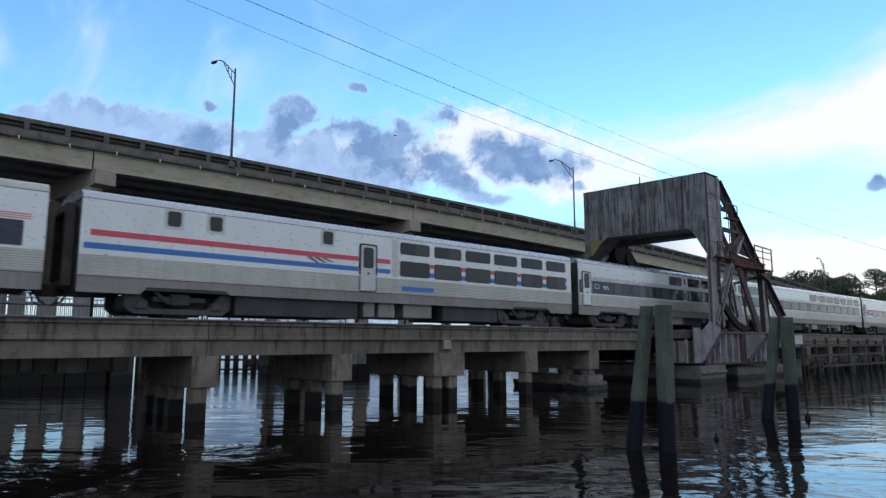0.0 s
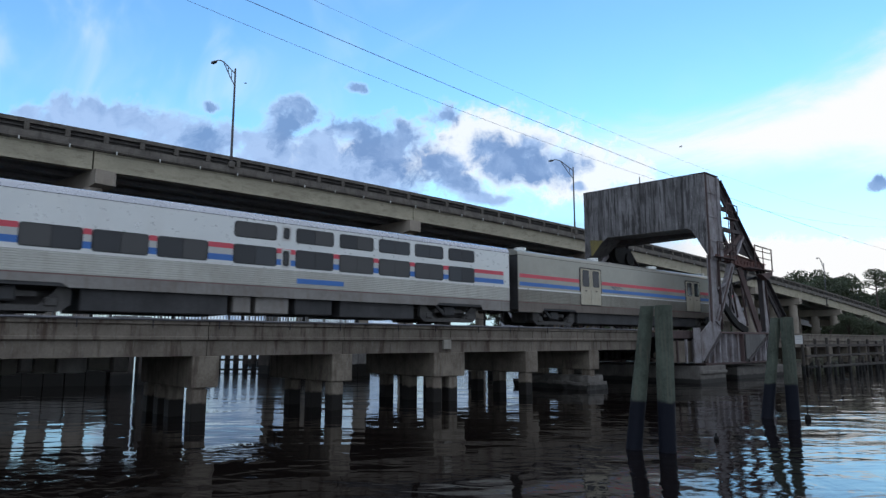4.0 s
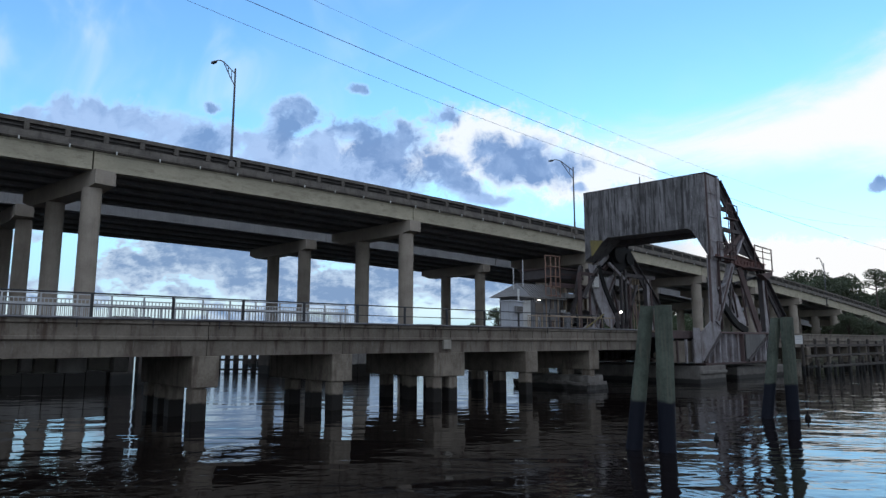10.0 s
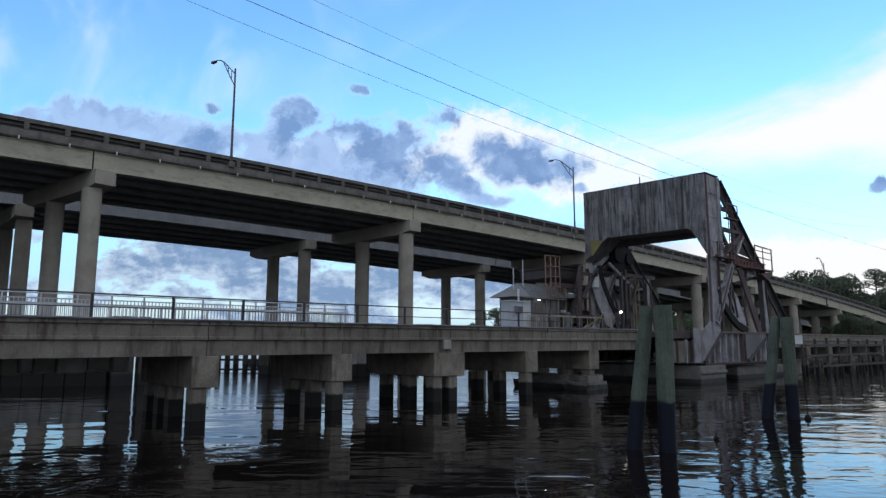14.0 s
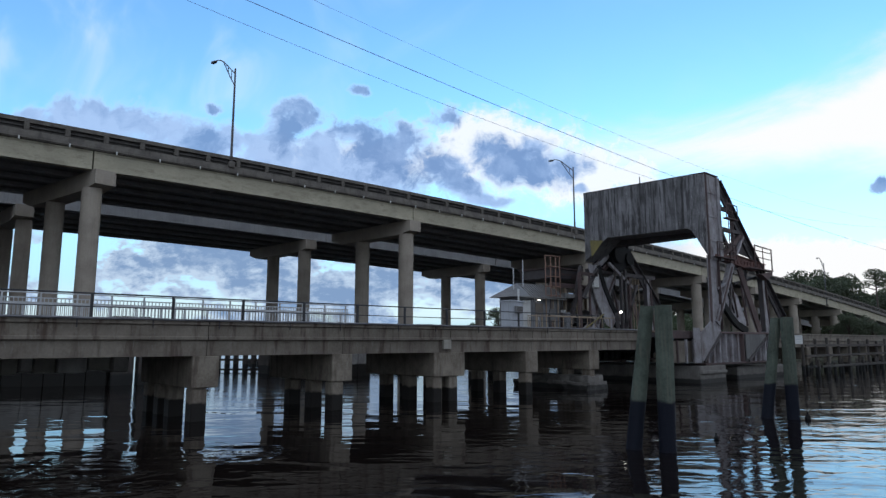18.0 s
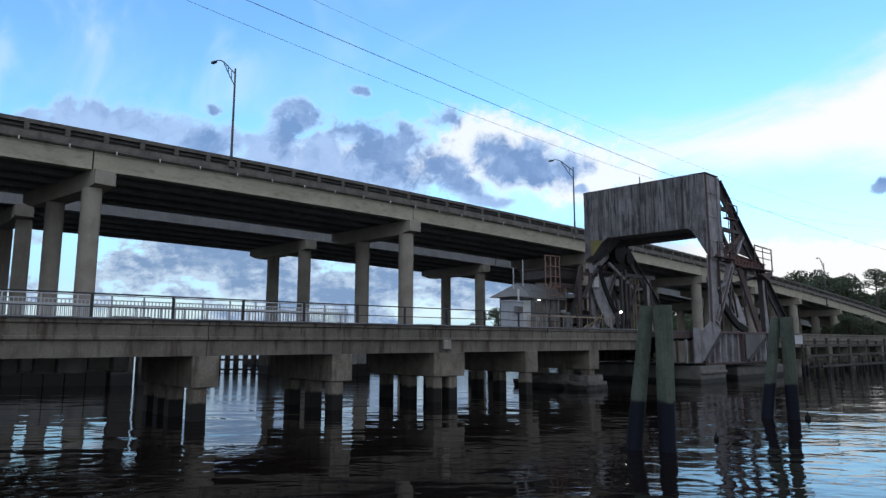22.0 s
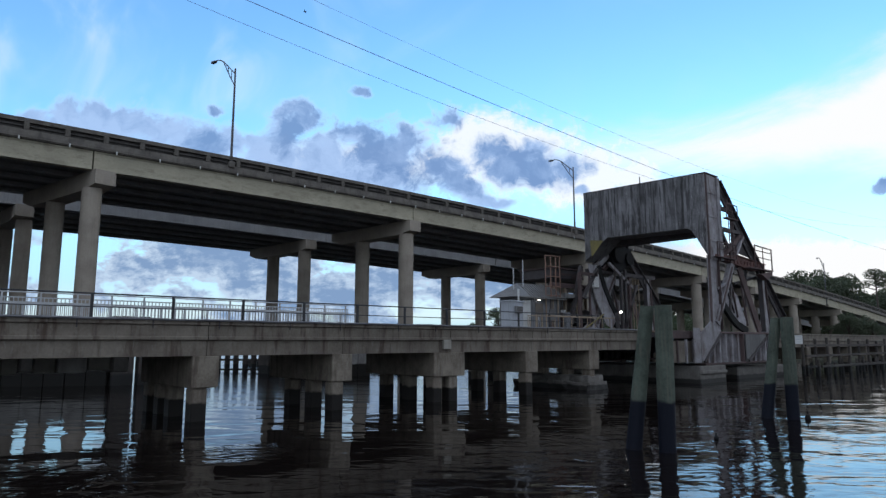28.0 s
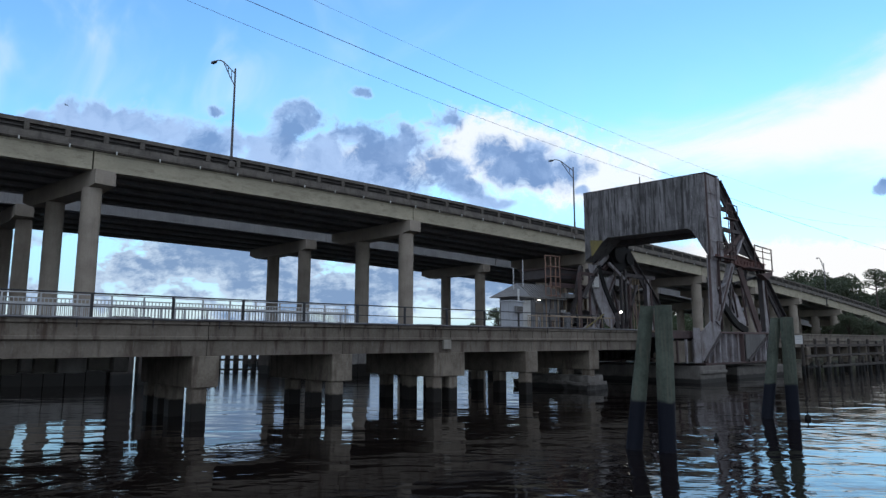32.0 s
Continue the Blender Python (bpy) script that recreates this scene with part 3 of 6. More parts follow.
def trestle():
    br = thing("rail_bridge", (0, 0, 0), "weathered concrete railway trestle with stained deck and square caps", "bridge", kind="structure")
    edges = [-340.0, -220.0, LEFT_BENTS[-1]] + sorted(LEFT_BENTS[:-1] + BENTS) + [36.65]
    spans = list(zip(edges, edges[1:])) + list(zip([57.0] + RIGHT_BENTS, RIGHT_BENTS + [160.0]))
    for x0, x1 in spans:
        g = 0.012
        bm = bmesh.new()
        # lower beam, projecting slab edge with a drip groove, curb
        prof = [(NEAR + 0.10, DECK0), (FAR - 0.1, DECK0), (FAR - 0.1, 2.70), (FAR, 2.74), (FAR, DECK1), (FAR - 0.3, DECK1),
                (FAR - 0.3, 3.08), (NEAR + 0.32, 3.08), (NEAR + 0.32, DECK1), (NEAR - 0.05, DECK1), (NEAR - 0.05, DECK1 - 0.14),
                (NEAR + 0.02, DECK1 - 0.18), (NEAR + 0.02, 2.84), (NEAR - 0.015, 2.80), (NEAR - 0.015, 2.72), (NEAR + 0.10, 2.68)]
        sweep(bm, [((x0 + g, 0, 0), (0, 1, 0)), ((x1 - g, 0, 0), (0, 1, 0))], prof)
        sp = part("deck_span", bm, CONCRETE, br)
    bm = B(-340, 36.65, NEAR + 0.33, FAR - 0.31, 3.085, 3.26)
    part("ballast_bed", bm, BALLAST, br, "grey crushed stone ballast")
    bm = B(57.0, 160, NEAR + 0.33, FAR - 0.31, 3.085, 3.26)
    part("ballast_bed", bm, BALLAST, br)
    for x in LEFT_BENTS + BENTS + RIGHT_BENTS:
        wide = 0.95 if abs(x - 20.2) < 0.1 else 0.47
        part("cap", B(x - wide, x + wide, NEAR + 0.08, FAR - 0.1, 1.10, DECK0 - 0.004, bev=0.03), PIER, br)
        xs = (x - 0.66, x + 0.29) if wide > 0.9 else (x - 0.15,)
        rows = {8.97: (0.42, 2.46, 3.6, 4.8), 14.45: (0.42, 1.98, 3.72), 25.9: (0.42, 2.22, 3.9), 31.3: (0.42, 1.85, 3.7)}.get(x, (0.42, 2.15, 3.95))
        for px in xs:
            for y in (rows if px < 20.3 or px > 21 else (0.42, 1.75, 3.55)):
                y += NEAR
                part("pile", B(px - 0.265, px + 0.265, y - 0.265, y + 0.265, -2.5, 1.096, bev=0.04), PIER, br)
    # patched concrete block at the wide bent, and hanging brackets along the curb
    part("patch", B(19.75, 20.2, NEAR - 0.03, NEAR + 0.08, 2.32, 2.74, bev=0.01), CONCRETE_PALE, br, "newer pale concrete patch")
    for x in (4.9, 7.1, 9.3, 12.0, 14.2, 17.1, 19.2, 21.9, 24.1, 27.0):
        bm = bmesh.new()
        bar(bm, (x, NEAR - 0.09, DECK1 + 0.05), (x, NEAR - 0.09, 3.08), 0.03, 0.03)
        bar(bm, (x - 0.1, NEAR - 0.09, DECK1 + 0.03), (x + 0.1, NEAR - 0.09, DECK1 + 0.03), 0.05, 0.03)
        part("bracket", bm, DARKSTEEL, br)
    bm = bmesh.new()
    pipe(bm, [(x, NEAR - 0.10, DECK1 + 0.01 + 0.010 * math.sin(x * 2.1)) for x in np.arange(-10, 36.6, 1.2)], 0.04, 6)
    part("cable", bm, CONDUIT, br, "grey conduit along the deck edge")
    # old masonry footing under the last bent before the lift span
    for x0, x1, y0, y1, z0, z1, m in ((30.15, 32.0, 21.75, 27.2, -2, 0.42, OLDSTONE), (30.4, 31.85, 21.95, 27.0, 0.40, 0.76, OLDSTONE)):
        bm = box(bmesh.new(), x0, x1, y0, y1, z0, z1)
        bmesh.ops.subdivide_edges(bm, edges=bm.edges[:], cuts=18, use_grid_fill=True)
        for v in bm.verts:
            c = v.co
            v.co += Vector((noise.noise(c * 2.3), noise.noise(c * 2.3 + Vector((9, 0, 0))), 0.8 * noise.noise(c * 2.1 + Vector((0, 7, 0))))) * 0.10
        part("footing", bm, m, br, "low broken old stone footing")
    return br


trestle()


def track():
    tr = thing("railway_track", (0, TRACK_Y, 3.26), "single railway track on timber ties", "track", kind="structure")
    for side in (-0.7525, 0.7525):
        bm = bmesh.new()
        prof = [(-0.07, 0.0), (0.07, 0.0), (0.07, 0.012), (0.012, 0.03), (0.012, 0.12), (0.036, 0.13), (0.036, 0.16),
                (-0.036, 0.16), (-0.036, 0.13), (-0.012, 0.12), (-0.012, 0.03), (-0.07, 0.012)]
        sweep(bm, [((-340, side, 0), (0, 1, 0)), ((160, side, 0), (0, 1, 0))], prof)
        part("rail", bm, RAILSTEEL, tr)
    bm = bmesh.new()
    for k in range(-200, 280):
        x = k * 0.56
        bar(bm, (x, -1.3, 0.0), (x, 1.3, 0.0), 0.22, 0.05)
    part("ties", bm, TIE, tr)["kind"] = "stuff"
    return tr


track()


def walkway():
    """Far-side walkway with a dark two-rail guard and, outside it, a fence of close pickets."""
    wk = thing("walkway", (0, 0, 0), "concrete walkway slab along the far side of the trestle", "walkway", kind="structure")
    part("slab", B(-60, 40.5, FAR + 0.004, 29.6, 3.05, 3.36, bev=0.03), CONCRETE, wk)
    part("edge_beam", B(8.11, 40.5, FAR + 0.05, 29.5, 2.25, 3.046), CONCRETE, wk)
    # deeper hanging beam of panels towards the bank
    cuts = [-60.0, -30.0, -10.0, 0.0, 2.2] + [3.85, 4.41, 4.84, 5.59, 6.62, 7.47, 8.1]
    for k, (x0, x1) in enumerate(zip(cuts, cuts[1:])):
        deep = 1.52 + 0.05 * math.sin(2.3 * k)
        part("beam_panel", B(x0 + 0.02, x1 - 0.02, FAR + 0.05 + 0.1 * (k % 2), 29.5, deep, 3.046, bev=0.05), (BEAMPALE, CONCRETE_PALE)[k % 2], wk)
    rail = thing("guard_rail", (0, 27.55, 3.364), "dark steel guard rail with thin posts", "railing")
    for z in (1.13, 0.62):
        part("rail", rod(bmesh.new(), (-30, 0, z), (40.4, 0, z), 0.03 if z > 1 else 0.02, n=8), DARKRAIL, rail)
    for k in range(-12, 12):
        x = 6.62 + 3.06 * k
        part("post", bar(bmesh.new(), (x, 0, 0), (x, 0, 1.13), 0.09, 0.09), DARKRAIL, rail)
    fence = thing("picket_fence", (0, 29.35, 3.364), "grey steel fence of close thin pickets", "fence")
    x_end = 19.5
    for z in (1.18, 0.98, 0.80, 0.06):
        part("rail", bar(bmesh.new(), (-30, 0, z), (x_end, 0, z), 0.04, 0.045), GALV, fence)
    for k in range(-30, 10):
        x = 7.80 + 1.28 * k
        if x < x_end:
            part("post", bar(bmesh.new(), (x, 0, 0), (x, 0, 1.20), 0.06, 0.06), GALV, fence)
    first = None
    for k in range(135):
        x = x_end - 0.07 - 0.145 * k
        if first is None:
            first = part("picket", bar(bmesh.new(), (0, 0, 0.08), (0, 0, 0.97), 0.03, 0.03), GALV, fence)
            ob = first
        else:
            ob = new("picket", first.data)
            ob.parent = fence
        ob.matrix_local = pose(x, 0, 0)
    bm = bmesh.new()
    for k in range(135, 340):
        x = x_end - 0.07 - 0.145 * k
        bar(bm, (x, 0, 0.08), (x, 0, 0.97), 0.03, 0.03)
    part("picket_row", bm, GALV, fence)["kind"] = "stuff"
    low = thing("low_fence", (0, 28.4, 3.364), "low grey steel picket barrier inside the tall fence", "fence")
    part("rail", bar(bmesh.new(), (-30, 0, 0.70), (19.5, 0, 0.70), 0.04, 0.05), GALV, low)
    part("rail", bar(bmesh.new(), (-30, 0, 0.08), (19.5, 0, 0.08), 0.04, 0.04), GALV, low)
    for k in range(-38, 12):
        x = 7.50 + 0.99 * k
        part("post", bar(bmesh.new(), (x, 0, 0), (x, 0, 0.72), 0.055, 0.055), GALV, low)
    first = None
    for k in range(225):
        if first is None:
            first = part("picket", bar(bmesh.new(), (0, 0, 0.09), (0, 0, 0.69), 0.022, 0.022), GALV, low)
            ob = first
        else:
            ob = new("picket", first.data)
            ob.parent = low
        ob.matrix_local = pose(19.45 - 0.142 * k, 0, 0)


walkway()

# ---- highway ----
HW = -2.778                        # degrees between the highway and the railway
HT = Vector((math.cos(radians(HW)), math.sin(radians(HW)), 0))
HN = Vector((-math.sin(radians(HW)), math.cos(radians(HW)), 0))
BENT_DIR = (HN - 0.12 * HT).normalized()
HB = [-96.0, -70.0, -44.0, -17.7, 8.2, 34.05, 59.4, 82.9, 97.8, 112.7, 129.5, 146.0, 163.0]
HIGH_D = 46.0


def road_top(s):
    """Height of the parapet's top along the highway."""
    if s > 150:
        return 16.3 - 7.09 - (s - 150) * 0.0945
    return 16.3 - 3.15e-4 * s * s


def hpath(s0, s1, n, dz, step=6.5):
    k = max(1, round((s1 - s0) / step))
    ss = [s0 + (s1 - s0) * i / k for i in range(k + 1)]
    return [(HT * s + HN * n + Vector((0, 0, road_top(s) + dz)), HN) for s in ss]


def highway(n0, W, label, detail):
    """One carriageway; n0: distance of its near edge. Heights hang from the parapet's top."""
    hb = thing("highway_bridge", (0, 0, 0), label, "bridge", kind="structure")
    beam = [(-0.28, -1.24), (0.28, -1.24), (0.28, -1.02), (0.10, -0.86), (0.10, -0.26), (0.26, -0.16), (0.26, 0.0),
            (-0.26, 0.0), (-0.26, -0.16), (-0.10, -0.26), (-0.10, -0.86), (-0.28, -1.02)]
    fascia = [(-0.20, -1.24), (0.28, -1.24), (0.28, 0.0), (-0.20, 0.0), (-0.20, -0.1), (-0.17, -0.14), (-0.17, -1.06)]
    for s0, s1 in zip(HB, HB[1:]):
        for k in range(5):
            n = n0 + 0.35 + k * (W - 0.7) / 4
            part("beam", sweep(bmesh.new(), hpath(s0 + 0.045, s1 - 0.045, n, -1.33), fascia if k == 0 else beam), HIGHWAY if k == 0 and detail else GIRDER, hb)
        for f in (0.33, 0.66):
            s = s0 + (s1 - s0) * f
            z = road_top(s)
            p, q = HT * s + HN * (n0 + 0.7), HT * s + HN * (n0 + W - 0.7)
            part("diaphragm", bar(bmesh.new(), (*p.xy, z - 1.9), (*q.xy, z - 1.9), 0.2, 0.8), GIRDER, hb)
    last, first = HB[-1] + 60, HB[0]
    part("deck_slab", sweep(bmesh.new(), hpath(first, last, n0, -1.1), [(-0.05, -0.22), (W + 0.05, -0.22), (W + 0.05, 0.0), (-0.05, 0.0), (-0.05, -0.14), (0.02, -0.18)]), PARAPET, hb)
    part("asphalt", sweep(bmesh.new(), hpath(first, last, n0, -1.09), [(0.46, 0.0), (W - 0.46, 0.0), (W - 0.46, 0.04), (0.46, 0.04)]), ASPHALT, hb)
    for n in (n0, n0 + W - 0.36):
        par = part("parapet", sweep(bmesh.new(), hpath(first, last, n, 0), [(0.0, -0.26), (0.34, -0.26), (0.34, 0.0), (0.0, 0.0)]), PARAPET, hb)
        part("parapet_foot", sweep(bmesh.new(), hpath(first, last, n, 0), [(-0.03, -1.09), (0.4, -1.09), (0.34, -0.72), (0.03, -0.72)]), PARAPET, hb)
        # recessed web and bar, with the recess shade painted in
        part("parapet_web", sweep(bmesh.new(), hpath(first, last, n, 0), [(0.22, -0.718), (0.32, -0.718), (0.32, -0.262), (0.22, -0.262)]), PARAPETSHADE, hb)
        part("parapet_bar", sweep(bmesh.new(), hpath(first, last, n, 0), [(0.1, -0.52), (0.219, -0.52), (0.219, -0.42), (0.1, -0.42)]), PARAPETSHADE, hb)
        if n == n0:
            post = None
            k = -20
            while True:
                s = 8.86 + 2.232 * k
                if s > 160:
                    break
                o = HT * s + HN * n
                if post is None:
                    post = part("parapet_post", B(-0.15, 0.15, 0.0, 0.34, -0.719, -0.261, bev=0.015), PARAPET, par).data
                    ob = [c for c in par.children][-1]
                else:
                    ob = new("parapet_post", post)
                    ob.parent = par
                ob.matrix_local = pose(o.x, o.y, road_top(s), 0, 0, HW)
                k += 1
    if detail:
        dr = None
        for k in range(-8, 48):
            s = 4.03 + 2.735 * k
            o = HT * s + HN * (n0 - 0.06)
            if dr is None:
                dr = part("drain_spout", rod(bmesh.new(), (0, -0.05, 0.0), (0, -0.05, -0.22), 0.05, n=8), SIGNWHITE, hb, "short white plastic drain spout")
                ob = dr
            else:
                ob = new("drain_spout", dr.data)
                ob.parent = hb
            ob.matrix_local = pose(o.x, o.y, road_top(s) - 1.20, 0, 0, HW)
    for s in HB:
        base = HT * (s - 0.12 * (n0 - HIGH_D)) + HN * n0
        zc = road_top(s) - 2.575
        line = BENT_DIR
        if detail and s == 8.2:     # this bent stands askew of the others
            base, line = base + HT * 0.72, (HN - 0.24 * HT).normalized()
        ang = math.degrees(math.atan2(line.y, line.x)) - 90
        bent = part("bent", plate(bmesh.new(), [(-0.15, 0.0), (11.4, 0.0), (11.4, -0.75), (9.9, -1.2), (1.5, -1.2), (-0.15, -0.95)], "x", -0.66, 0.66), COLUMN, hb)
        bent.matrix_local = pose(base.x, base.y, zc, 0, 0, ang)
        foot_z = 1.65 if s < 30 else (0.55 if s < 90 else 1.9)
        for n in (1.05, 7.25) if s < 100 else (1.05, 4.2, 7.25, 10.3):
            dx = (-0.27 if n < 2 else 0.0) if detail and s == 8.2 else (0.3 if s == 8.2 else 0.0)
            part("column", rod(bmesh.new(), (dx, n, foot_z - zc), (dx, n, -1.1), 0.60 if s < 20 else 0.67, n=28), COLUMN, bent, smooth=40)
        if road_top(s) > 8:
            bm = bmesh.new()
            box(bm, -1.15, 1.15, 0.4, 10.6, -3 - zc, foot_z - zc, bev=0.08)
            for n in np.arange(1.0, 10.4, 1.5):
                box(bm, -1.22, 1.22, n - 0.08, n + 0.08, -3 - zc, foot_z - 0.2 - zc)
            part("footing", bm, FOOTING, bent)
    return hb


highway(HIGH_D, 11.6, "near carriageway of a concrete girder highway bridge on round columns", True)
highway(HIGH_D + 15.9, 13.4, "far carriageway of a concrete girder highway bridge on round columns", False)


def street_lamp():
    lamp = thing("street_lamp", (0, 0, 0), "dark slender street lamp with a trussed arm over the highway", "lamp", group="highway lamps")
    part("bracket_base", B(-0.22, 0.22, -0.25, 0.3, -0.75, -0.3, bev=0.03), PARAPET, lamp)
    part("pole", rod(bmesh.new(), (0, 0, -0.3), (0, 0, 6.95), 0.10, 0.065, n=12), LAMPPOLE, lamp, smooth=40)
    sx = -0.3                       # the arm leans back along the road
    arm = part("arm", pipe(bmesh.new(), [(y * sx, y, z) for y, z in ((0, 6.55), (0.7, 7.22), (1.4, 7.88), (1.8, 8.10), (2.1, 8.18), (2.4, 8.18))], 0.045), LAMPPOLE, lamp, smooth=40)
    part("brace", pipe(bmesh.new(), [(y * sx, y, z) for y, z in ((0, 5.6), (0.75, 6.75), (1.45, 7.92))], 0.04), LAMPPOLE, arm)
    part("strut", pipe(bmesh.new(), [(y * sx, y, z) for y, z in ((0.4, 6.22), (0.42, 6.95))], 0.03), LAMPPOLE, arm)
    part("strut", pipe(bmesh.new(), [(y * sx, y, z) for y, z in ((0.8, 6.82), (0.82, 7.33))], 0.03), LAMPPOLE, arm)
    bm = bmesh.new()
    bmesh.ops.create_uvsphere(bm, u_segments=14, v_segments=8, radius=1, matrix=Matrix.Translation((2.55 * sx, 2.55, 8.13)) @ Matrix.Rotation(math.atan(-sx), 4, "Z") @ Matrix.Diagonal((0.16, 0.36, 0.12, 1)))
    part("lamp_head", bm, LAMPPOLE, lamp, smooth=60)
    return lamp


def place_lamps():
    first = street_lamp()
    for i, (s, drop, turn) in enumerate(((17.25, 0.1, 0), (56.35, 0.1, 0), (124.0, 2.0, -66))):
        o = HT * s + HN * (HIGH_D + 0.1)
        m = pose(o.x, o.y, road_top(s) - drop, 0, 0, HW + turn)
        if i == 0:
            first.matrix_world = m
        else:
            copy_thing(first, m)


place_lamps()

# ---- train ----
CAR_L, CAR_PITCH, SIDE = 25.6, 26.3, 1.53
SHARED = {}


def shared(key, make, mat, parent, name, loc, label="", smooth=None):
    """A piece that uses one mesh for all its repeats."""
    if key not in SHARED:
        SHARED[key] = finish(make(), name, mat, smooth)
    ob = new(name, SHARED[key])
    ob.parent = parent
    ob.matrix_local = pose(*loc) if len(loc) == 3 else pose(loc[0], loc[1], loc[2], 0, 0, loc[3])
    return tagged(ob, label)


def window(car, x0, x1, z0, z1, r=0.09, panes=2, kind="window", glass=None):
    w, h = round(x1 - x0, 2), round(z1 - z0, 2)
    cx, cz = (x0 + x1) / 2, (z0 + z1) / 2
    for sgn in (-1, 1):
        rz = 0 if sgn < 0 else 180
        win = shared(("fr", w, h), lambda: plate(bmesh.new(), rounded(w + 0.07, h + 0.07, r + 0.03), "y", -0.006, 0.012), GASKET, car, kind,
                     (cx, sgn * (SIDE + 0.004), cz, rz))
        n = panes
        for k in range(n):
            pw = w / n - 0.02
            tone = (GLASS, CURTAIN, GLASS, DARKGLASS, GLASS, CURTAIN, DARKGLASS)[int(cx * 7 + k * 3 + cz * 5) % 7]
            shared(("gl", round(pw, 3), h, tone.name), lambda: plate(bmesh.new(), rounded(pw, h, r), "y", -0.012, -0.004), tone, win, "pane",
                   ((k - (n - 1) / 2) * w / n, 0, 0))


def strip(car, name, x0, x1, z0, z1, mat, out=0.004, label=""):
    for sgn in (-1, 1):
        y = sgn * (SIDE + out)
        part(name, B(x0, x1, y - 0.004, y + 0.004, z0, z1), mat, car, label)


def door(car, x0, x1, z0, z1, mat, leaves=1, win=(2.42, 3.26)):
    for sgn in (-1, 1):
        y = sgn * SIDE
        rz = 0 if sgn < 0 else 180
        w, h = x1 - x0, z1 - z0
        surround = part("door_recess", plate(bmesh.new(), rounded(w + 0.16, h + 0.14, 0.12), "y", -0.016, 0.02), GASKET, car)
        surround.matrix_local = pose((x0 + x1) / 2, y, (z0 + z1) / 2, 0, 0, rz)
        for k in range(leaves):
            lw = w / leaves - 0.03
            cx = (x0 + x1) / 2 + (k - (leaves - 1) / 2) * w / leaves * (1 if sgn < 0 else -1)
            leaf = part("door", plate(bmesh.new(), rounded(lw, h, 0.08), "y", -0.034, -0.017), mat, car, "pale door leaf with a tall window")
            leaf.matrix_local = pose(cx, y, (z0 + z1) / 2, 0, 0, rz)
            ww, wh = lw * 0.62, win[1] - win[0]
            zc = (win[0] + win[1]) / 2 - (z0 + z1) / 2
            g = part("door_window", plate(bmesh.new(), rounded(ww + 0.06, wh + 0.06, 0.11), "y", -0.040, -0.034), GASKET, leaf)
            g.matrix_local = pose(0, 0, zc)
            g2 = part("glass", plate(bmesh.new(), rounded(ww, wh, 0.09), "y", -0.046, -0.041), GLASS, leaf)
            g2.matrix_local = pose(0, 0, zc)
            hd = part("handle", B(-0.05, 0.05, -0.06, -0.035, -0.28, -0.2), DARKSTEEL, leaf)


def truck(car, x):
    tk = part("truck", B(-0.25, 0.25, -1.0, 1.0, 0.45, 0.75, bev=0.03), TRUCK, car, "grimy two-axle truck")
    tk.matrix_local = pose(x, 0, 0)
    for sgn in (-1, 1):
        y = sgn * 1.12
        bm = bmesh.new()
        plate(bm, [(-1.85, 0.40), (-1.55, 0.17), (1.55, 0.17), (1.85, 0.40), (1.85, 0.98), (1.5, 0.98), (1.12, 0.50), (0.95, 0.36),
                   (-0.95, 0.36), (-1.12, 0.50), (-1.5, 0.98), (-1.85, 0.98)], "y", y - 0.09, y + 0.09)
        bar(bm, (-0.9, y, 0.70), (0.9, y, 0.70), 0.12, 0.16)
        part("side_frame", bm, TRUCK, tk)
        for dx in (-1.3, 1.3):
            part("axle_box", B(dx - 0.2, dx + 0.2, y - 0.16, y + 0.16, 0.32, 0.62, bev=0.05), TRUCK, tk)
        part("spring", B(-0.35, 0.35, y - 0.14, y + 0.14, 0.46, 0.92, bev=0.06), UNDER, tk)
        part("damper", bar(bmesh.new(), (-0.95, y + sgn * 0.12, 1.0), (-0.4, y + sgn * 0.12, 0.55), 0.1, 0.12), UNDER, tk)
    part("traction_motor", B(-1.7, 1.7, -0.58, 0.58, 0.3, 0.85, bev=0.08), TRUCK, tk)
    for dx in (-1.3, 1.3):
        bm = bmesh.new()
        rod(bm, (0, -0.8, 0), (0, 0.8, 0), 0.085, n=12)
        for y in (-0.79, 0.66):
            rod(bm, (0, y, 0), (0, y + 0.13, 0), 0.455, n=24)
        for y in (-0.66, 0.64):
            rod(bm, (0, y, 0), (0, y + 0.02, 0), 0.485, n=24)
        ws = part("wheelset", bm, TRUCK, tk)
        ws.matrix_local = pose(dx, 0, 0.457)


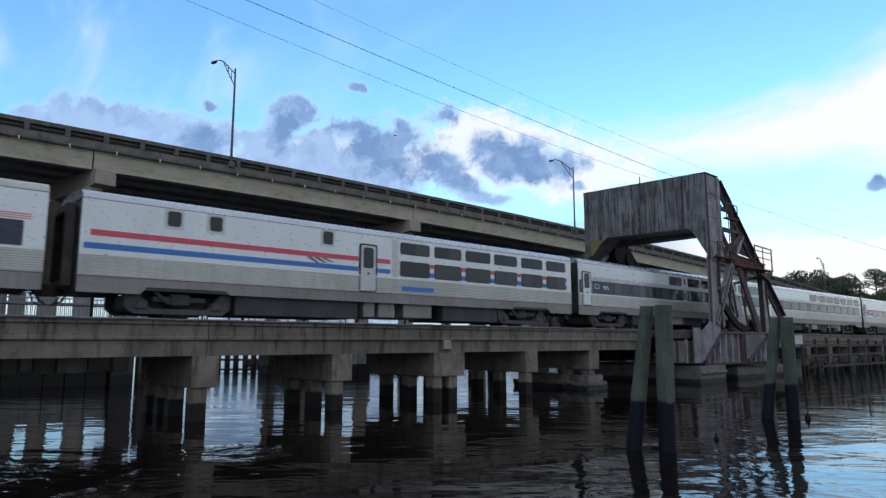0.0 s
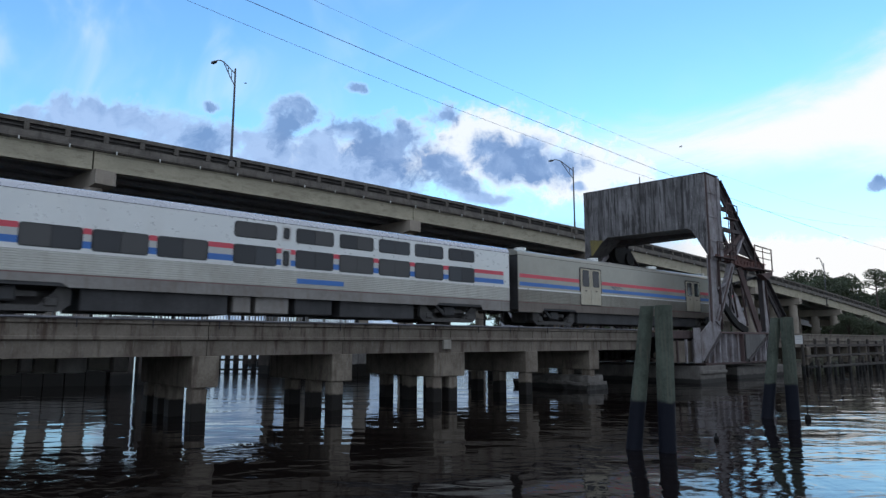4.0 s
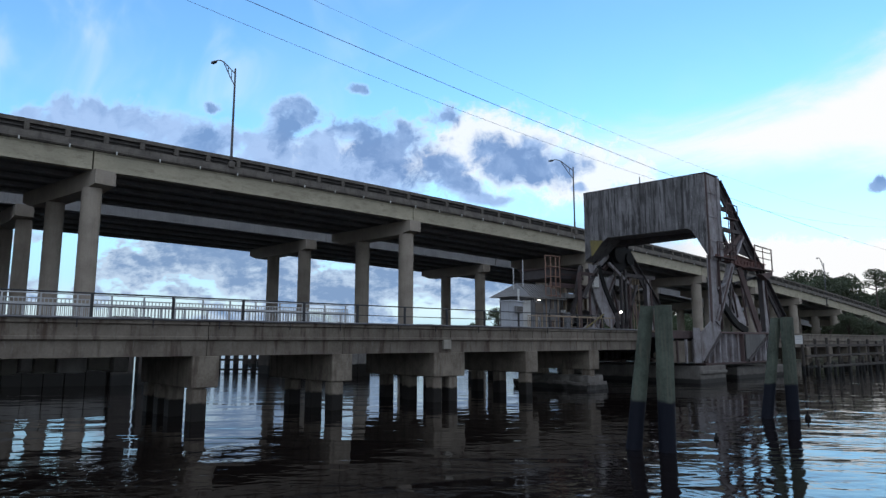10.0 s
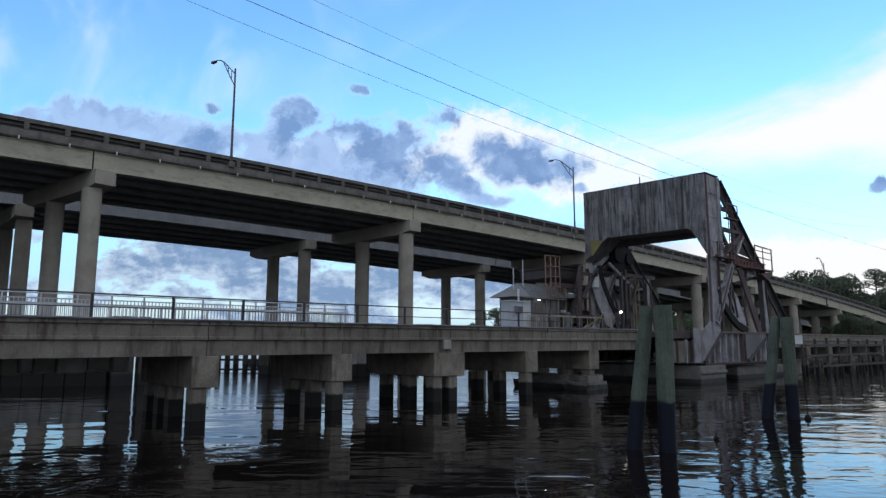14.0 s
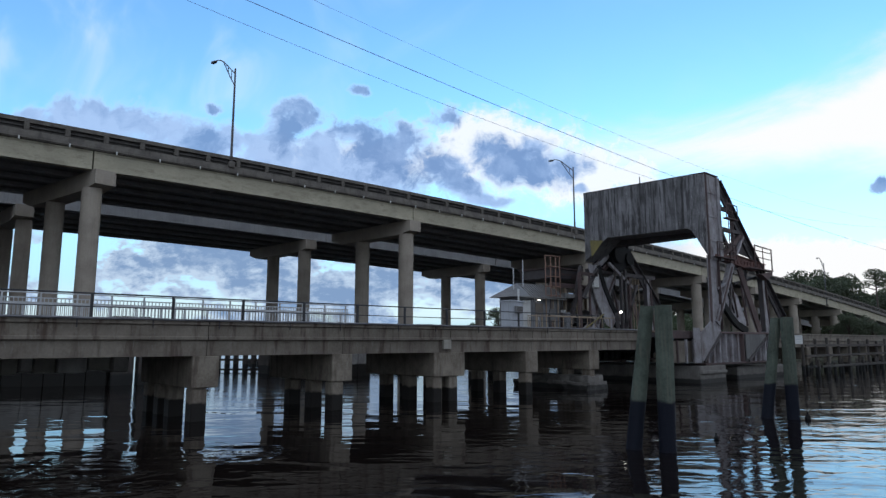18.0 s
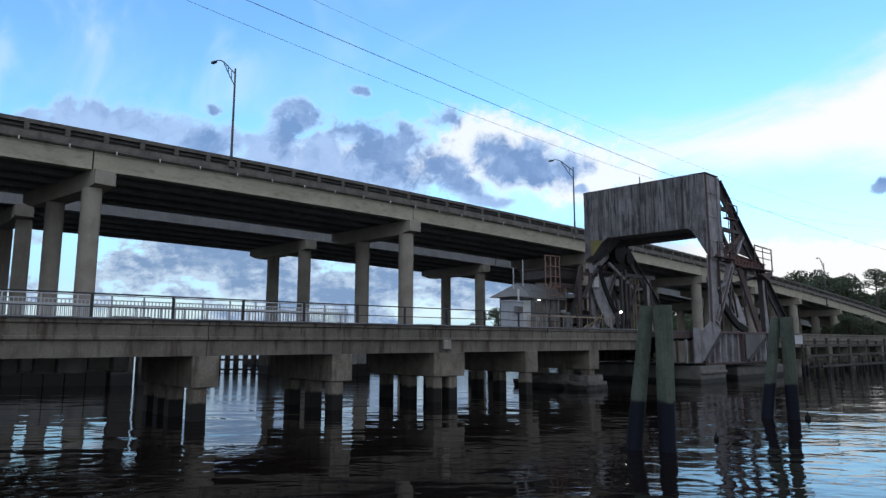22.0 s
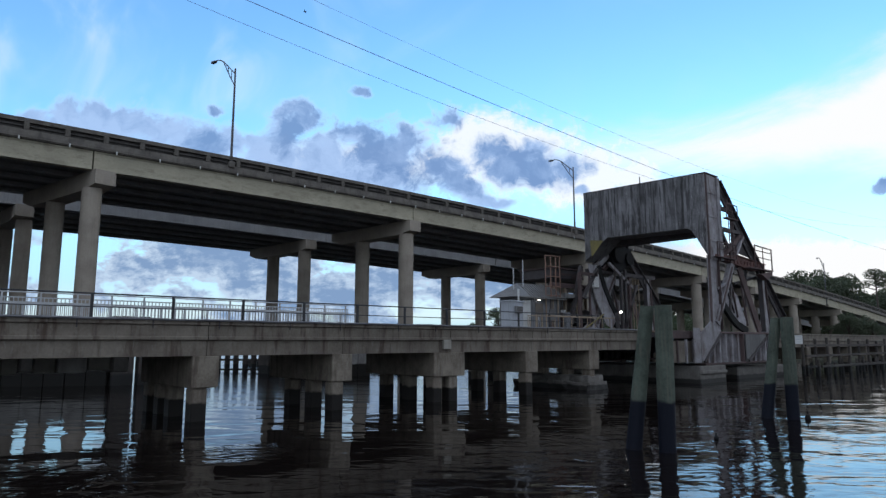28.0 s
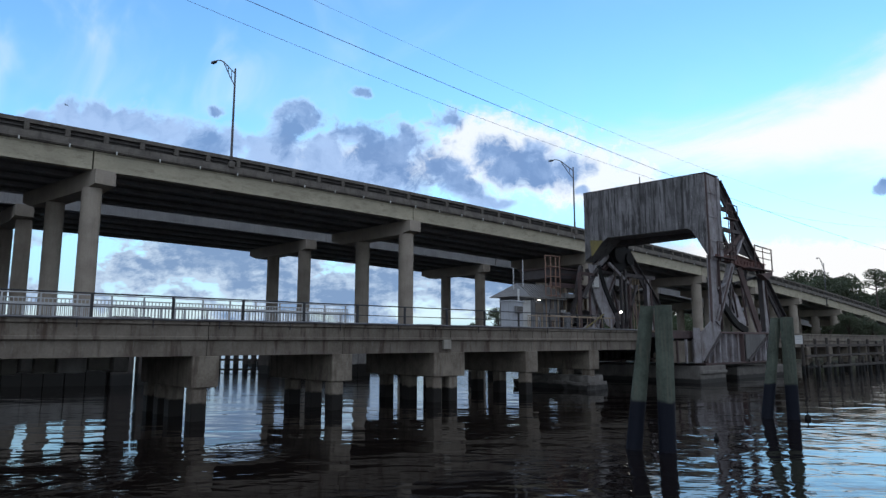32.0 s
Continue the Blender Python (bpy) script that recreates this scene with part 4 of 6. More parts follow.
def car_shell(name, label, roof_mat, panel=None, lower=None, skirt=None):
    car = thing(name, (0, TRACK_Y, RAIL_Z), label, "railway car", group="train cars")
    L = CAR_L
    prof = [(-1.5, 0.95), (1.5, 0.95), (1.5, 3.9), (-1.5, 3.9)]
    part("core", sweep(bmesh.new(), [((0.04, 0, 0), (0, 1, 0)), ((L - 0.04, 0, 0), (0, 1, 0))], prof), UNDER, car)
    roof = [(-SIDE, 3.88), (-SIDE, 3.93), (-1.49, 4.04), (-1.38, 4.13), (-1.1, 4.2), (-0.6, 4.25), (0, 4.27), (0.6, 4.25), (1.1, 4.2),
            (1.38, 4.13), (1.49, 4.04), (SIDE, 3.93), (SIDE, 3.88)]
    part("roof", sweep(bmesh.new(), [((0.0, 0, 0), (0, 1, 0)), ((L, 0, 0), (0, 1, 0))], roof), roof_mat, car, smooth=50)
    for k in range(7):
        x = 1.8 + k * 3.6
        part("roof_vent", B(x, x + 1.5, -0.5, 0.5, 4.2, 4.31, bev=0.04), roof_mat, car)
    for sgn in (-1, 1):
        y0, y1 = sorted((sgn * 1.5, sgn * SIDE))
        part("side_panel", B(0, L, y0, y1, 2.03, 3.876), panel or CARPANEL, car)
        part("seam", B(0, L, sgn * (SIDE + 0.003) - 0.004, sgn * (SIDE + 0.003) + 0.004, 3.86, 3.878), GASKET, car)
        part("belt_rail", B(0, L, sgn * (SIDE + 0.006) - 0.012, sgn * (SIDE + 0.006) + 0.012, 2.025, 2.10), BELT, car)
        # fluted lower side
        bm = bmesh.new()
        pr = [(y0, 1.36), (y1, 1.36), (y1, 2.02), (y0, 2.02)]
        sweep(bm, [((0, 0, 0), (0, 1, 0)), ((L, 0, 0), (0, 1, 0))], pr)
        ribs = []
        for k in range(8):
            z = 1.39 + k * 0.079
            ribs.append(bmesh.new())
            ys = sgn * SIDE
            sweep(ribs[-1], [((0, 0, 0), (0, 1, 0)), ((L, 0, 0), (0, 1, 0))],
                  [(ys - sgn * 0.004, z), (ys + sgn * 0.022, z + 0.012), (ys + sgn * 0.022, z + 0.042), (ys - sgn * 0.004, z + 0.055)])
        fl = part("fluted_side", bm, lower or STAINLESS, car)
        for rb in ribs:
            part("rib", rb, lower or STAINLESS, fl)
        out = [(0, 0.81), (1.95, 0.81), (2.15, 1.06), (4.9, 1.06), (5.1, 0.92), (L - 5.1, 0.92), (L - 4.9, 1.06), (L - 2.15, 1.06), (L - 1.95, 0.81), (L, 0.81),
               (L, 1.35), (0, 1.35)]
        part("skirt", plate(bmesh.new(), out, "y", y0, y1), skirt or SKIRT, car)
        part("sill_line", B(0, L, sgn * (SIDE + 0.004) - 0.004, sgn * (SIDE + 0.004) + 0.004, 1.315, 1.34), SILLRED, car)
    for x, sg in ((0, -1), (L, 1)):
        bm = bmesh.new()
        x0, x1 = sorted((x + sg * 0.004, x + sg * 0.33))
        box(bm, x0, x1, -0.95, -0.72, 1.0, 3.75, bev=0.04)
        box(bm, x0, x1, 0.72, 0.95, 1.0, 3.75, bev=0.04)
        box(bm, x0, x1, -0.719, 0.719, 3.45, 3.75, bev=0.04)
        box(bm, x0, x1, -0.719, 0.719, 0.95, 1.2, bev=0.04)
        part("diaphragm", bm, RUBBER, car, "dark ribbed gangway diaphragm")
        bm = bmesh.new()
        rod(bm, (x, 0, 0.86), (x + sg * 0.5, 0, 0.86), 0.12, n=10)
        box(bm, x + sg * 0.36 - 0.14, x + sg * 0.36 + 0.14, -0.17, 0.17, 0.7, 1.02, bev=0.03)
        part("coupler", bm, DARKSTEEL, car)
        for y in (-0.55, -0.35, 0.4):
            part("hose", pipe(bmesh.new(), [(x, y, 0.85), (x + sg * 0.15, y, 0.55), (x + sg * 0.33, y, 0.42)], 0.03, 6), DARKSTEEL, car)
    truck(car, 3.4), truck(car, L - 4.0)
    return car


def tanks(car, rows, mat, name="equipment_box", half=1.32):
    for x0, x1, z0, z1 in rows:
        part(name, B(x0, x1, -half, half, z0, z1, bev=0.03), mat, car)


def worn_emblem(car, x0):
    """Faded slanted ribbons of an old mark painted over the stripes."""
    for sgn in (-1, 1):
        for k in range(3):
            x = x0 + 0.34 * k
            bm = plate(bmesh.new(), [(x, 2.64), (x + 0.22, 2.66), (x + 0.62, 2.42 + 0.05 * k), (x + 0.50, 2.40 + 0.05 * k)], "y", sgn * (SIDE + 0.009), sgn * (SIDE + 0.012))
            part("worn_emblem", bm, SLATEPAINT, car, "worn slanted grey emblem")


LOW = [(13.05, 14.75), (15.1, 16.8), (17.15, 18.85), (19.2, 20.9), (21.3, 23.0), (23.4, 25.05)]


def baggage_dorm():
    car = car_shell("dormitory_car", "stainless baggage-dormitory car with red and blue stripes and double window rows", CARROOF)
    for x in (2.65, 4.15, 8.92):
        for sgn in (-1, 1):
            y = sgn * SIDE
            fr = part("window", plate(bmesh.new(), rounded(0.68, 0.72, 0.05), "y", -0.014, 0.02), STAINLESS, car)
            fr.matrix_local = pose(x + 0.28, y, 3.50, 0, 0, 0 if sgn < 0 else 180)
            part("pane", plate(bmesh.new(), rounded(0.48, 0.54, 0.09), "y", -0.022, -0.015), GLASS, fr)
    for x0, x1 in ((0.3, 10.75), (11.75, 12.45)):
        strip(car, "red_stripe", x0, x1, 2.66, 2.86, REDSTRIPE)
        strip(car, "blue_stripe", x0 if x0 > 1 else 0.12, x1, 2.22, 2.42, BLUESTRIPE)
    door(car, 10.85, 11.65, 1.42, 3.38, WHITESTRIPE, 1)
    worn_emblem(car, 8.2)
    strip(car, "panel_joint", 12.55, 12.9, 2.1, 3.8, STAINLESS)
    for k, (x0, x1) in enumerate(LOW):
        window(car, x0, x1, 3.20, 3.68)
        window(car, x0, x1, 2.19, 2.83)
    ends = [12.92] + [x for p in LOW for x in p] + [25.25]
    for x0, x1 in zip(ends[0::2], ends[1::2]):
        strip(car, "red_stripe", x0 + 0.05, x1 - 0.05, 2.64, 2.83, REDSTRIPE)
        strip(car, "blue_stripe", x0 + 0.05, x1 - 0.05, 2.2, 2.42, BLUESTRIPE)
    strip(car, "name_plate", 13.1, 15.0, 1.50, 1.70, BLUESTRIPE, out=0.026)
    tanks(car, [(5.4, 10.9, 0.2, 0.94), (15.8, 19.6, 0.2, 0.94)], UNDER)
    tanks(car, [(11.2, 11.8, 0.28, 0.94), (12.0, 12.9, 0.28, 0.94), (13.4, 15.1, 0.3, 0.94)], SKIRT)
    return car


def sleeper(striped):
    if striped:
        car = car_shell("sleeping_car", "stainless sleeping car with red and blue stripes between dark windows", CARROOF)
    else:
        car = car_shell("sleeping_car", "stainless sleeping car with a navy window band and thin red lines", CARROOF)
    door(car, 0.42, 1.18, 1.42, 3.32, WHITESTRIPE if striped else CARPANEL, 1)
    wins = [(3.65, 5.35), (5.68, 7.38), (7.72, 9.44), (10.46, 12.16)] + LOW[:5] + ([] if striped else [LOW[5]])
    ups = [(10.47, 12.15)] + LOW[:5] + ([] if striped else [LOW[5]])
    for x0, x1 in wins:
        window(car, x0, x1, 2.16, 2.83, r=0.07)
    for x0, x1 in ups:
        window(car, x0, x1, 3.17, 3.71)
    for x, z0, z1 in ((12.5, 3.28, 3.66), (12.5, 2.2, 2.74)):
        strip(car, "window_surround", x - 0.10, x + 0.30, z0 - 0.10, z1 + 0.10, WHITESTRIPE, out=0.006)
        window(car, x, x + 0.2, z0, z1, r=0.05, panes=1)
    if striped:
        ends = [1.4] + [x for p in wins for x in p] + [25.2]
        for x0, x1 in zip(ends[0::2], ends[1::2]):
            strip(car, "red_stripe", x0 + 0.04, x1 - 0.04, 2.66, 2.85, REDSTRIPE)
            strip(car, "white_stripe", x0 + 0.04, x1 - 0.04, 2.43, 2.655, WHITESTRIPE)
            strip(car, "blue_stripe", x0 + 0.04, x1 - 0.04, 2.2, 2.425, BLUESTRIPE)
        for z0, z1, m in ((2.66, 2.85, REDSTRIPE), (2.2, 2.425, BLUESTRIPE)):
            strip(car, "short_stripe", 0.08, 0.3, z0, z1, m)
        strip(car, "name_plate", 13.1, 15.3, 1.52, 1.72, BLUESTRIPE, out=0.026)
    else:
        strip(car, "window_band", 1.35, 25.2, 2.10, 2.88, NAVY)
        strip(car, "window_band", 0.08, 0.3, 2.10, 2.88, NAVY)
        for z in (2.91, 2.965, 3.02, 3.075):
            strip(car, "thin_red_line", 1.35, 25.2, z, z + 0.016, SILLRED)
        for sgn in (-1, 1):
            bm = bmesh.new()
            for k in range(3):
                x = 2.42 + 0.2 * k
                plate(bm, [(x, 2.62), (x + 0.16, 2.62), (x + 0.30, 2.42), (x + 0.24, 2.38)], "y", sgn * (SIDE + 0.009), sgn * (SIDE + 0.012))
            part("emblem", bm, WHITESTRIPE, car, "slanted white emblem")
    # small framed mark beside the door
    for sgn in (-1, 1):
        y = sgn * (SIDE + 0.011)
        fr = part("plaque", plate(bmesh.new(), rounded(0.5, 0.26, 0.05), "y", -0.003, 0.003), WHITESTRIPE, car)
        fr.matrix_local = pose(1.85, y, 2.54)
        bar_ = part("plaque_face", plate(bmesh.new(), rounded(0.42, 0.18, 0.04), "y", -0.006, 0.006), NAVY if not striped else GASKET, fr)
    if striped:
        tanks(car, [(5.5, 10.4, 0.2, 0.94), (15.3, 19.3, 0.25, 0.94)], UNDER)
        tanks(car, [(10.6, 11.3, 0.3, 0.94), (11.5, 12.9, 0.3, 0.94)], SKIRT)
        tanks(car, [(13.2, 14.9, 0.3, 0.94)], UNDER)
    else:
        tanks(car, [(9.39, 9.69, 0.61, 0.9), (9.78, 10.21, 0.62, 0.92), (11.04, 12.51, 0.41, 0.94), (15.38, 15.92, 0.61, 0.92), (16.5, 16.86, 0.62, 0.92), (17.08, 17.34, 0.64, 0.93), (17.44, 17.72, 0.64, 0.93), (17.84, 18.12, 0.64, 0.93), (18.22, 19.11, 0.34, 0.94)], PALEBOX)
        tanks(car, [(12.55, 13.93, 0.37, 0.96), (10.37, 10.98, 0.03, 0.95), (13.95, 15.3, 0.16, 1.03), (15.96, 16.59, 0.17, 1.01), (17.44, 18.17, 0.21, 1.04)], UNDER, half=1.24)
        tanks(car, [(5.5, 19.8, 0.42, 0.94)], UNDER, "center_sill", 1.0)
        tanks(car, [(6.0, 8.6, 0.30, 0.94), (19.9, 20.4, 0.35, 0.94)], UNDER)
    return car


def baggage():
    car = car_shell("baggage_car", "windowless stainless baggage car with striped sides and cream double doors", DULLPANEL, DULLPANEL, GRIMYFLUTE, GRIMYSKIRT)
    for x0, x1 in ((0.12, 5.4), (7.66, 17.88), (20.14, 25.48)):
        strip(car, "red_stripe", x0, x1, 2.66, 2.86, REDSTRIPE)
        strip(car, "blue_stripe", x0, x1, 2.22, 2.42, BLUESTRIPE)
    door(car, 18.0, 20.03, 1.40, 3.53, CREAMDOOR, 2, win=(2.5, 3.42))
    door(car, 5.5, 7.53, 1.40, 3.53, CREAMDOOR, 2, win=(2.5, 3.42))
    tanks(car, [(5.4, 19.6, 0.28, 0.94)], UNDER, "underfloor_skirt")
    worn_emblem(car, 8.6), worn_emblem(car, 20.6)
    for x in (0.9, 7.7, 14.5, 21.4):
        part("roof_ventilator", rod(bmesh.new(), (x, -0.9, 4.15), (x, -0.9, 4.36), 0.34, n=14), CARPANEL, car)
    return car


def lounge():
    car = car_shell("lounge_car", "stainless lounge car with a dark window band and rounded roof", STAINLESS)
    strip(car, "window_band", 0.3, 25.0, 2.12, 2.9, NAVY)
    for z in (2.95, 3.02, 3.09):
        strip(car, "thin_red_line", 0.1, 25.2, z, z + 0.03, REDSTRIPE)
    for k in range(10):
        window(car, 1.6 + k * 2.25, 3.1 + k * 2.25, 2.25, 2.78, panes=1)
    tanks(car, [(6.0, 12.0, 0.3, 0.94), (13.0, 19.0, 0.3, 0.94)], UNDER)
    return car


FIRST_X = 5.05
train = [(lounge(), FIRST_X - CAR_PITCH - 0.25), (baggage_dorm(), FIRST_X), (sleeper(False), FIRST_X + CAR_PITCH), (None, FIRST_X + 2 * CAR_PITCH),
         (sleeper(True), FIRST_X + 3 * CAR_PITCH), (baggage(), FIRST_X + 4 * CAR_PITCH)]
train[3] = (copy_thing(train[2][0], Matrix()), train[3][1])

# ---- lift bridge ----
CW_X = 43.25
YN, YF = 21.0, 30.9


def lift_span():
    lb = thing("lift_bridge", (0, 0, 0), "old rolling lift bridge with a streaked overhead counterweight and peeling steel towers", "bridge", kind="structure")

    # counterweight: a plated box, boarded on its face, cheeks hanging down at both ends
    def face_bottom(y):
        if y < 22.05:
            return 8.55 + (y - 20.9) * (10.6 - 8.55) / 1.15
        if y > 29.0:
            return 10.75 - (y - 29.0) * (10.75 - 9.05) / 2.05
        return 10.6 + (y - 22.05) * 0.0215

    def face_top(y):
        return 14.39 + (y - 20.9) * 0.0235
    outline = [(20.9, 14.36), (31.05, 14.60), (31.05, 9.05), (29.0, 10.75), (22.05, 10.6), (20.9, 8.55)]
    cw = part("counterweight", plate(bmesh.new(), outline, "x", CW_X + 0.06, CW_X + 2.02), WEATHERED, lb, "grey boarded counterweight with dark vertical streaks")
    rng = random.Random(4)
    y = 20.91
    while y < 31.0:
        w = rng.choice((0.24, 0.3, 0.3, 0.36, 0.42))
        y1 = min(y + w, 31.05)
        o = rng.uniform(0.0, 0.035)
        pts = [(y + 0.006, face_bottom(y) + rng.uniform(-0.03, 0.02)), (y1 - 0.006, face_bottom(y1) + rng.uniform(-0.03, 0.02)),
               (y1 - 0.006, face_top(y1) + rng.uniform(-0.06, 0.03)), (y + 0.006, face_top(y) + rng.uniform(-0.06, 0.03))]
        part("board", plate(bmesh.new(), pts, "x", CW_X - o, CW_X + 0.058), BOARD, cw)
        y = y1
    part("end_plate", plate(bmesh.new(), [(CW_X, 14.34), (CW_X + 2.02, 14.28), (CW_X + 2.05, 8.3), (CW_X + 0.35, 8.3), (CW_X, 8.7)], "y", 20.83, 20.896), WHITEPAINT, cw, "streaked pale end plate")
    part("end_rib", B(CW_X + 1.6, CW_X + 2.05, 20.72, 21.15, 8.3, 14.30, bev=0.03), WHITEPAINT, cw)
    part("end_edge", B(CW_X - 0.02, CW_X + 0.12, 20.74, 20.826, 8.3, 14.34), RUST, cw)
    part("top_flange", plate(bmesh.new(), [(20.8, 14.41), (31.1, 14.65), (31.1, 14.70), (20.8, 14.46)], "x", CW_X + 0.05, CW_X + 2.1), DARKSTEEL, cw)
    for k in range(3):
        part("end_angle", B(CW_X + 0.13, CW_X + 1.59, 20.78, 20.826, 9.6 + k * 1.7, 9.7 + k * 1.7), WHITEPAINT, cw)
    part("mast", rod(bmesh.new(), (CW_X + 0.2, 26.0, 14.5), (CW_X + 0.2, 26.0, 15.1), 0.04, n=8), DARKSTEEL, cw)
    part("under_beam", B(CW_X + 2.06, CW_X + 3.2, 21.4, 30.4, 10.35, 10.95, bev=0.05), DARKSTEEL, lb)

    for Y, near in ((YN, True), (YF, False)):
        def member(name, p, q, w, h, mat, dy=0.0):
            return part(name, bar(bmesh.new(), (p[0], Y + dy, p[1]), (q[0], Y + dy, q[1]), w, h), mat, lb)
        def lattice(name, p, q, half, mat):
            # two chords with zigzag lacing between them
            bm = bmesh.new()
            d = Vector((q[0] - p[0], 0, q[1] - p[1]))
            n = Vector((-d.z, 0, d.x)).normalized() * half
            a, b = Vector((p[0], Y, p[1])), Vector((q[0], Y, q[1]))
            bar(bm, a + n, b + n, 0.34, 0.13, (0, 1, 0)), bar(bm, a - n, b - n, 0.34, 0.13, (0, 1, 0))
            k = max(3, int(d.length / 0.7))
            for i in range(k):
                s0, s1 = a + d * (i / k), a + d * ((i + 1) / k)
                sg = 1 if i % 2 else -1
                bar(bm, s0 + n * sg, s1 - n * sg, 0.3, 0.06, (0, 1, 0))
            return part(name, bm, mat, lb)
        back = 0.0 if near else -0.45
        lattice("inclined_leg", (45.35 + back, 14.0), (55.45 + back, 4.5), 0.2, DARKSTEEL)
        member("inclined_flange", (45.55 + back, 14.2), (55.65 + back, 4.7), 0.6, 0.06, DARKSTEEL)
        if near:
            part("leg_web", plate(bmesh.new(), [(46.19, 14.11), (46.87, 13.11), (47.95, 11.54), (47.43, 9.79), (48.27, 9.19), (51.58, 8.87), (49.15, 11.26)], "y", Y + 0.06, Y + 0.12), DARKSTEEL, lb, "dark riveted web plate of the sloping leg")
        part("main_post", plate(bmesh.new(), [(43.45, 8.6), (44.55, 8.6), (44.5, 5.5), (44.55, 3.34), (43.3, 3.34), (43.4, 5.5)], "y", Y - 0.1, Y + 0.1), WHITEPAINT, lb)
        part("main_post_edge", plate(bmesh.new(), [(43.3, 8.6), (43.44, 8.6), (43.39, 5.5), (43.29, 3.34), (43.15, 3.34), (43.25, 5.5)], "y", Y - 0.16, Y - 0.06), RUST, lb)
        member("diagonal", (44.0, 3.9), (46.9, 8.3), 0.3, 0.55, WHITEPAINT, -0.05)
        member("diagonal_cover", (44.1, 4.1), (46.7, 8.0), 0.36, 0.14, RUST, -0.06)
        # rolling segment: pale web plate with a dark toothed rim
        arc = [(44.55, 6.3), (45.05, 5.55), (45.7, 4.95), (46.5, 4.35), (47.4, 3.85), (48.9, 3.42)]
        bm = bmesh.new()
        for p, q in zip(arc, arc[1:]):
            bar(bm, (p[0], Y, p[1]), (q[0], Y, q[1]), 0.5, 0.22, (0, 1, 0))
        part("segment_rim", bm, GREASE, lb, "black greased rolling rim")
        part("segment_web", plate(bmesh.new(), [(45.75, 5.25), (46.6, 6.5), (47.7, 4.9), (47.45, 4.1), (46.6, 4.6)], "y", Y + 0.12, Y + 0.2), WHITEPAINT, lb)
        part("segment_web", plate(bmesh.new(), [(47.35, 6.3), (47.9, 6.0), (49.2, 4.1), (48.9, 3.6), (47.8, 4.0)], "y", Y + 0.12, Y + 0.2), WHITEPAINT, lb)
        lattice("rear_diagonal", (48.2, 8.1), (51.2, 3.4), 0.15, RUST)
        member("rear_diagonal_plate", (48.9, 7.0), (51.1, 3.5), 0.1, 0.16, WHITEPAINT, 0.2)
        part("rear_post", plate(bmesh.new(), [(51.5, 8.2), (52.3, 8.2), (52.2, 6.4), (52.7, 3.3), (51.7, 3.3), (51.8, 6.0)], "y", Y - 0.15, Y + 0.15), WHITEPAINT, lb)
        member("rear_post_edge", (52.35, 8.2), (52.75, 3.3), 0.4, 0.12, RUST)
        member("tie_strut", (47.2, 8.1), (46.4, 4.2), 0.16, 0.2, DARKSTEEL, 0.1)
        member("tie_strut", (49.6, 8.1), (49.2, 5.2), 0.16, 0.16, DARKSTEEL, 0.1)
        # top girder and its gussets
        if not near:
            part("top_girder", B(43.2, 53.2, Y - 0.18, Y + 0.18, 8.15, 8.45), DARKSTEEL, lb)
        else:
            part("top_girder", plate(bmesh.new(), [(44.2, 8.72), (47.6, 8.88), (52.3, 8.55), (52.3, 8.08), (50.1, 7.98), (46.6, 8.28), (44.2, 8.48)], "y", Y - 0.22, Y + 0.22), REDRUST, lb, "rust-red top girder")
        member("upper_strut", (45.3, 12.2), (47.5, 12.2), 0.25, 0.25, DARKSTEEL)
        member("upper_strut", (45.3, 10.7), (49.0, 10.7), 0.25, 0.28, DARKSTEEL)
        member("upper_diagonal", (45.4, 8.5), (49.0, 10.7), 0.22, 0.3, RUST)
        member("upper_diagonal", (45.5, 10.7), (47.4, 8.5), 0.2, 0.25, DARKSTEEL)
        member("upper_diagonal", (47.4, 8.5), (49.2, 10.5), 0.2, 0.22, WHITEPAINT)
        member("upper_post", (47.5, 12.2), (47.5, 8.5), 0.2, 0.22, RUST)
        # base girder with stiffeners
        part("base_girder", B(41.6, 52.6, Y - 0.04, Y + 0.1, 1.25, 3.2), WHITEPAINT, lb, "peeling white plate girder")
        part("base_flange", B(40.9, 52.9, Y - 0.35, Y + 0.35, 3.2, 3.34, bev=0.02), RUST, lb)
        part("base_flange", B(41.6, 52.6, Y - 0.35, Y + 0.35, 1.12, 1.246, bev=0.02), RUST, lb)
        for k in range(12):
            x = 42.0 + k * 0.92
            part("stiffener", B(x - 0.06, x + 0.06, Y - 0.32, Y - 0.042, 1.25, 3.196), WHITEPAINT if k % 6 else RUST, lb)
        part("gusset", plate(bmesh.new(), [(41.0, 3.2), (42.5, 4.05), (43.8, 3.24), (41.3, 1.38), (41.05, 1.5)], "y", Y - 0.40, Y - 0.365), GUSSET, lb)
        member("gusset_edge", (41.3, 1.35), (43.85, 3.22), 0.12, 0.14, DARKSTEEL, -0.43)
        part("edge_post", B(40.05, 40.95, Y - 0.42, Y - 0.36, 1.3, 3.55), GUSSET, lb)
        member("brace_edge", (47.95, 1.3), (51.1, 2.9), 0.12, 0.16, DARKSTEEL, -0.43)
        part("gusset", plate(bmesh.new(), [(51.2, 3.19), (47.6, 3.19), (47.7, 1.45), (48.0, 1.35), (51.1, 2.85)], "y", Y - 0.40, Y - 0.365), WEATHERED, lb)
        member("post_angle", (44.58, 8.5), (44.58, 3.5), 0.24, 0.06, RUST, -0.14)
        member("rear_post_angle", (51.6, 8.1), (51.75, 3.4), 0.34, 0.09, DARKSTEEL, -0.06)
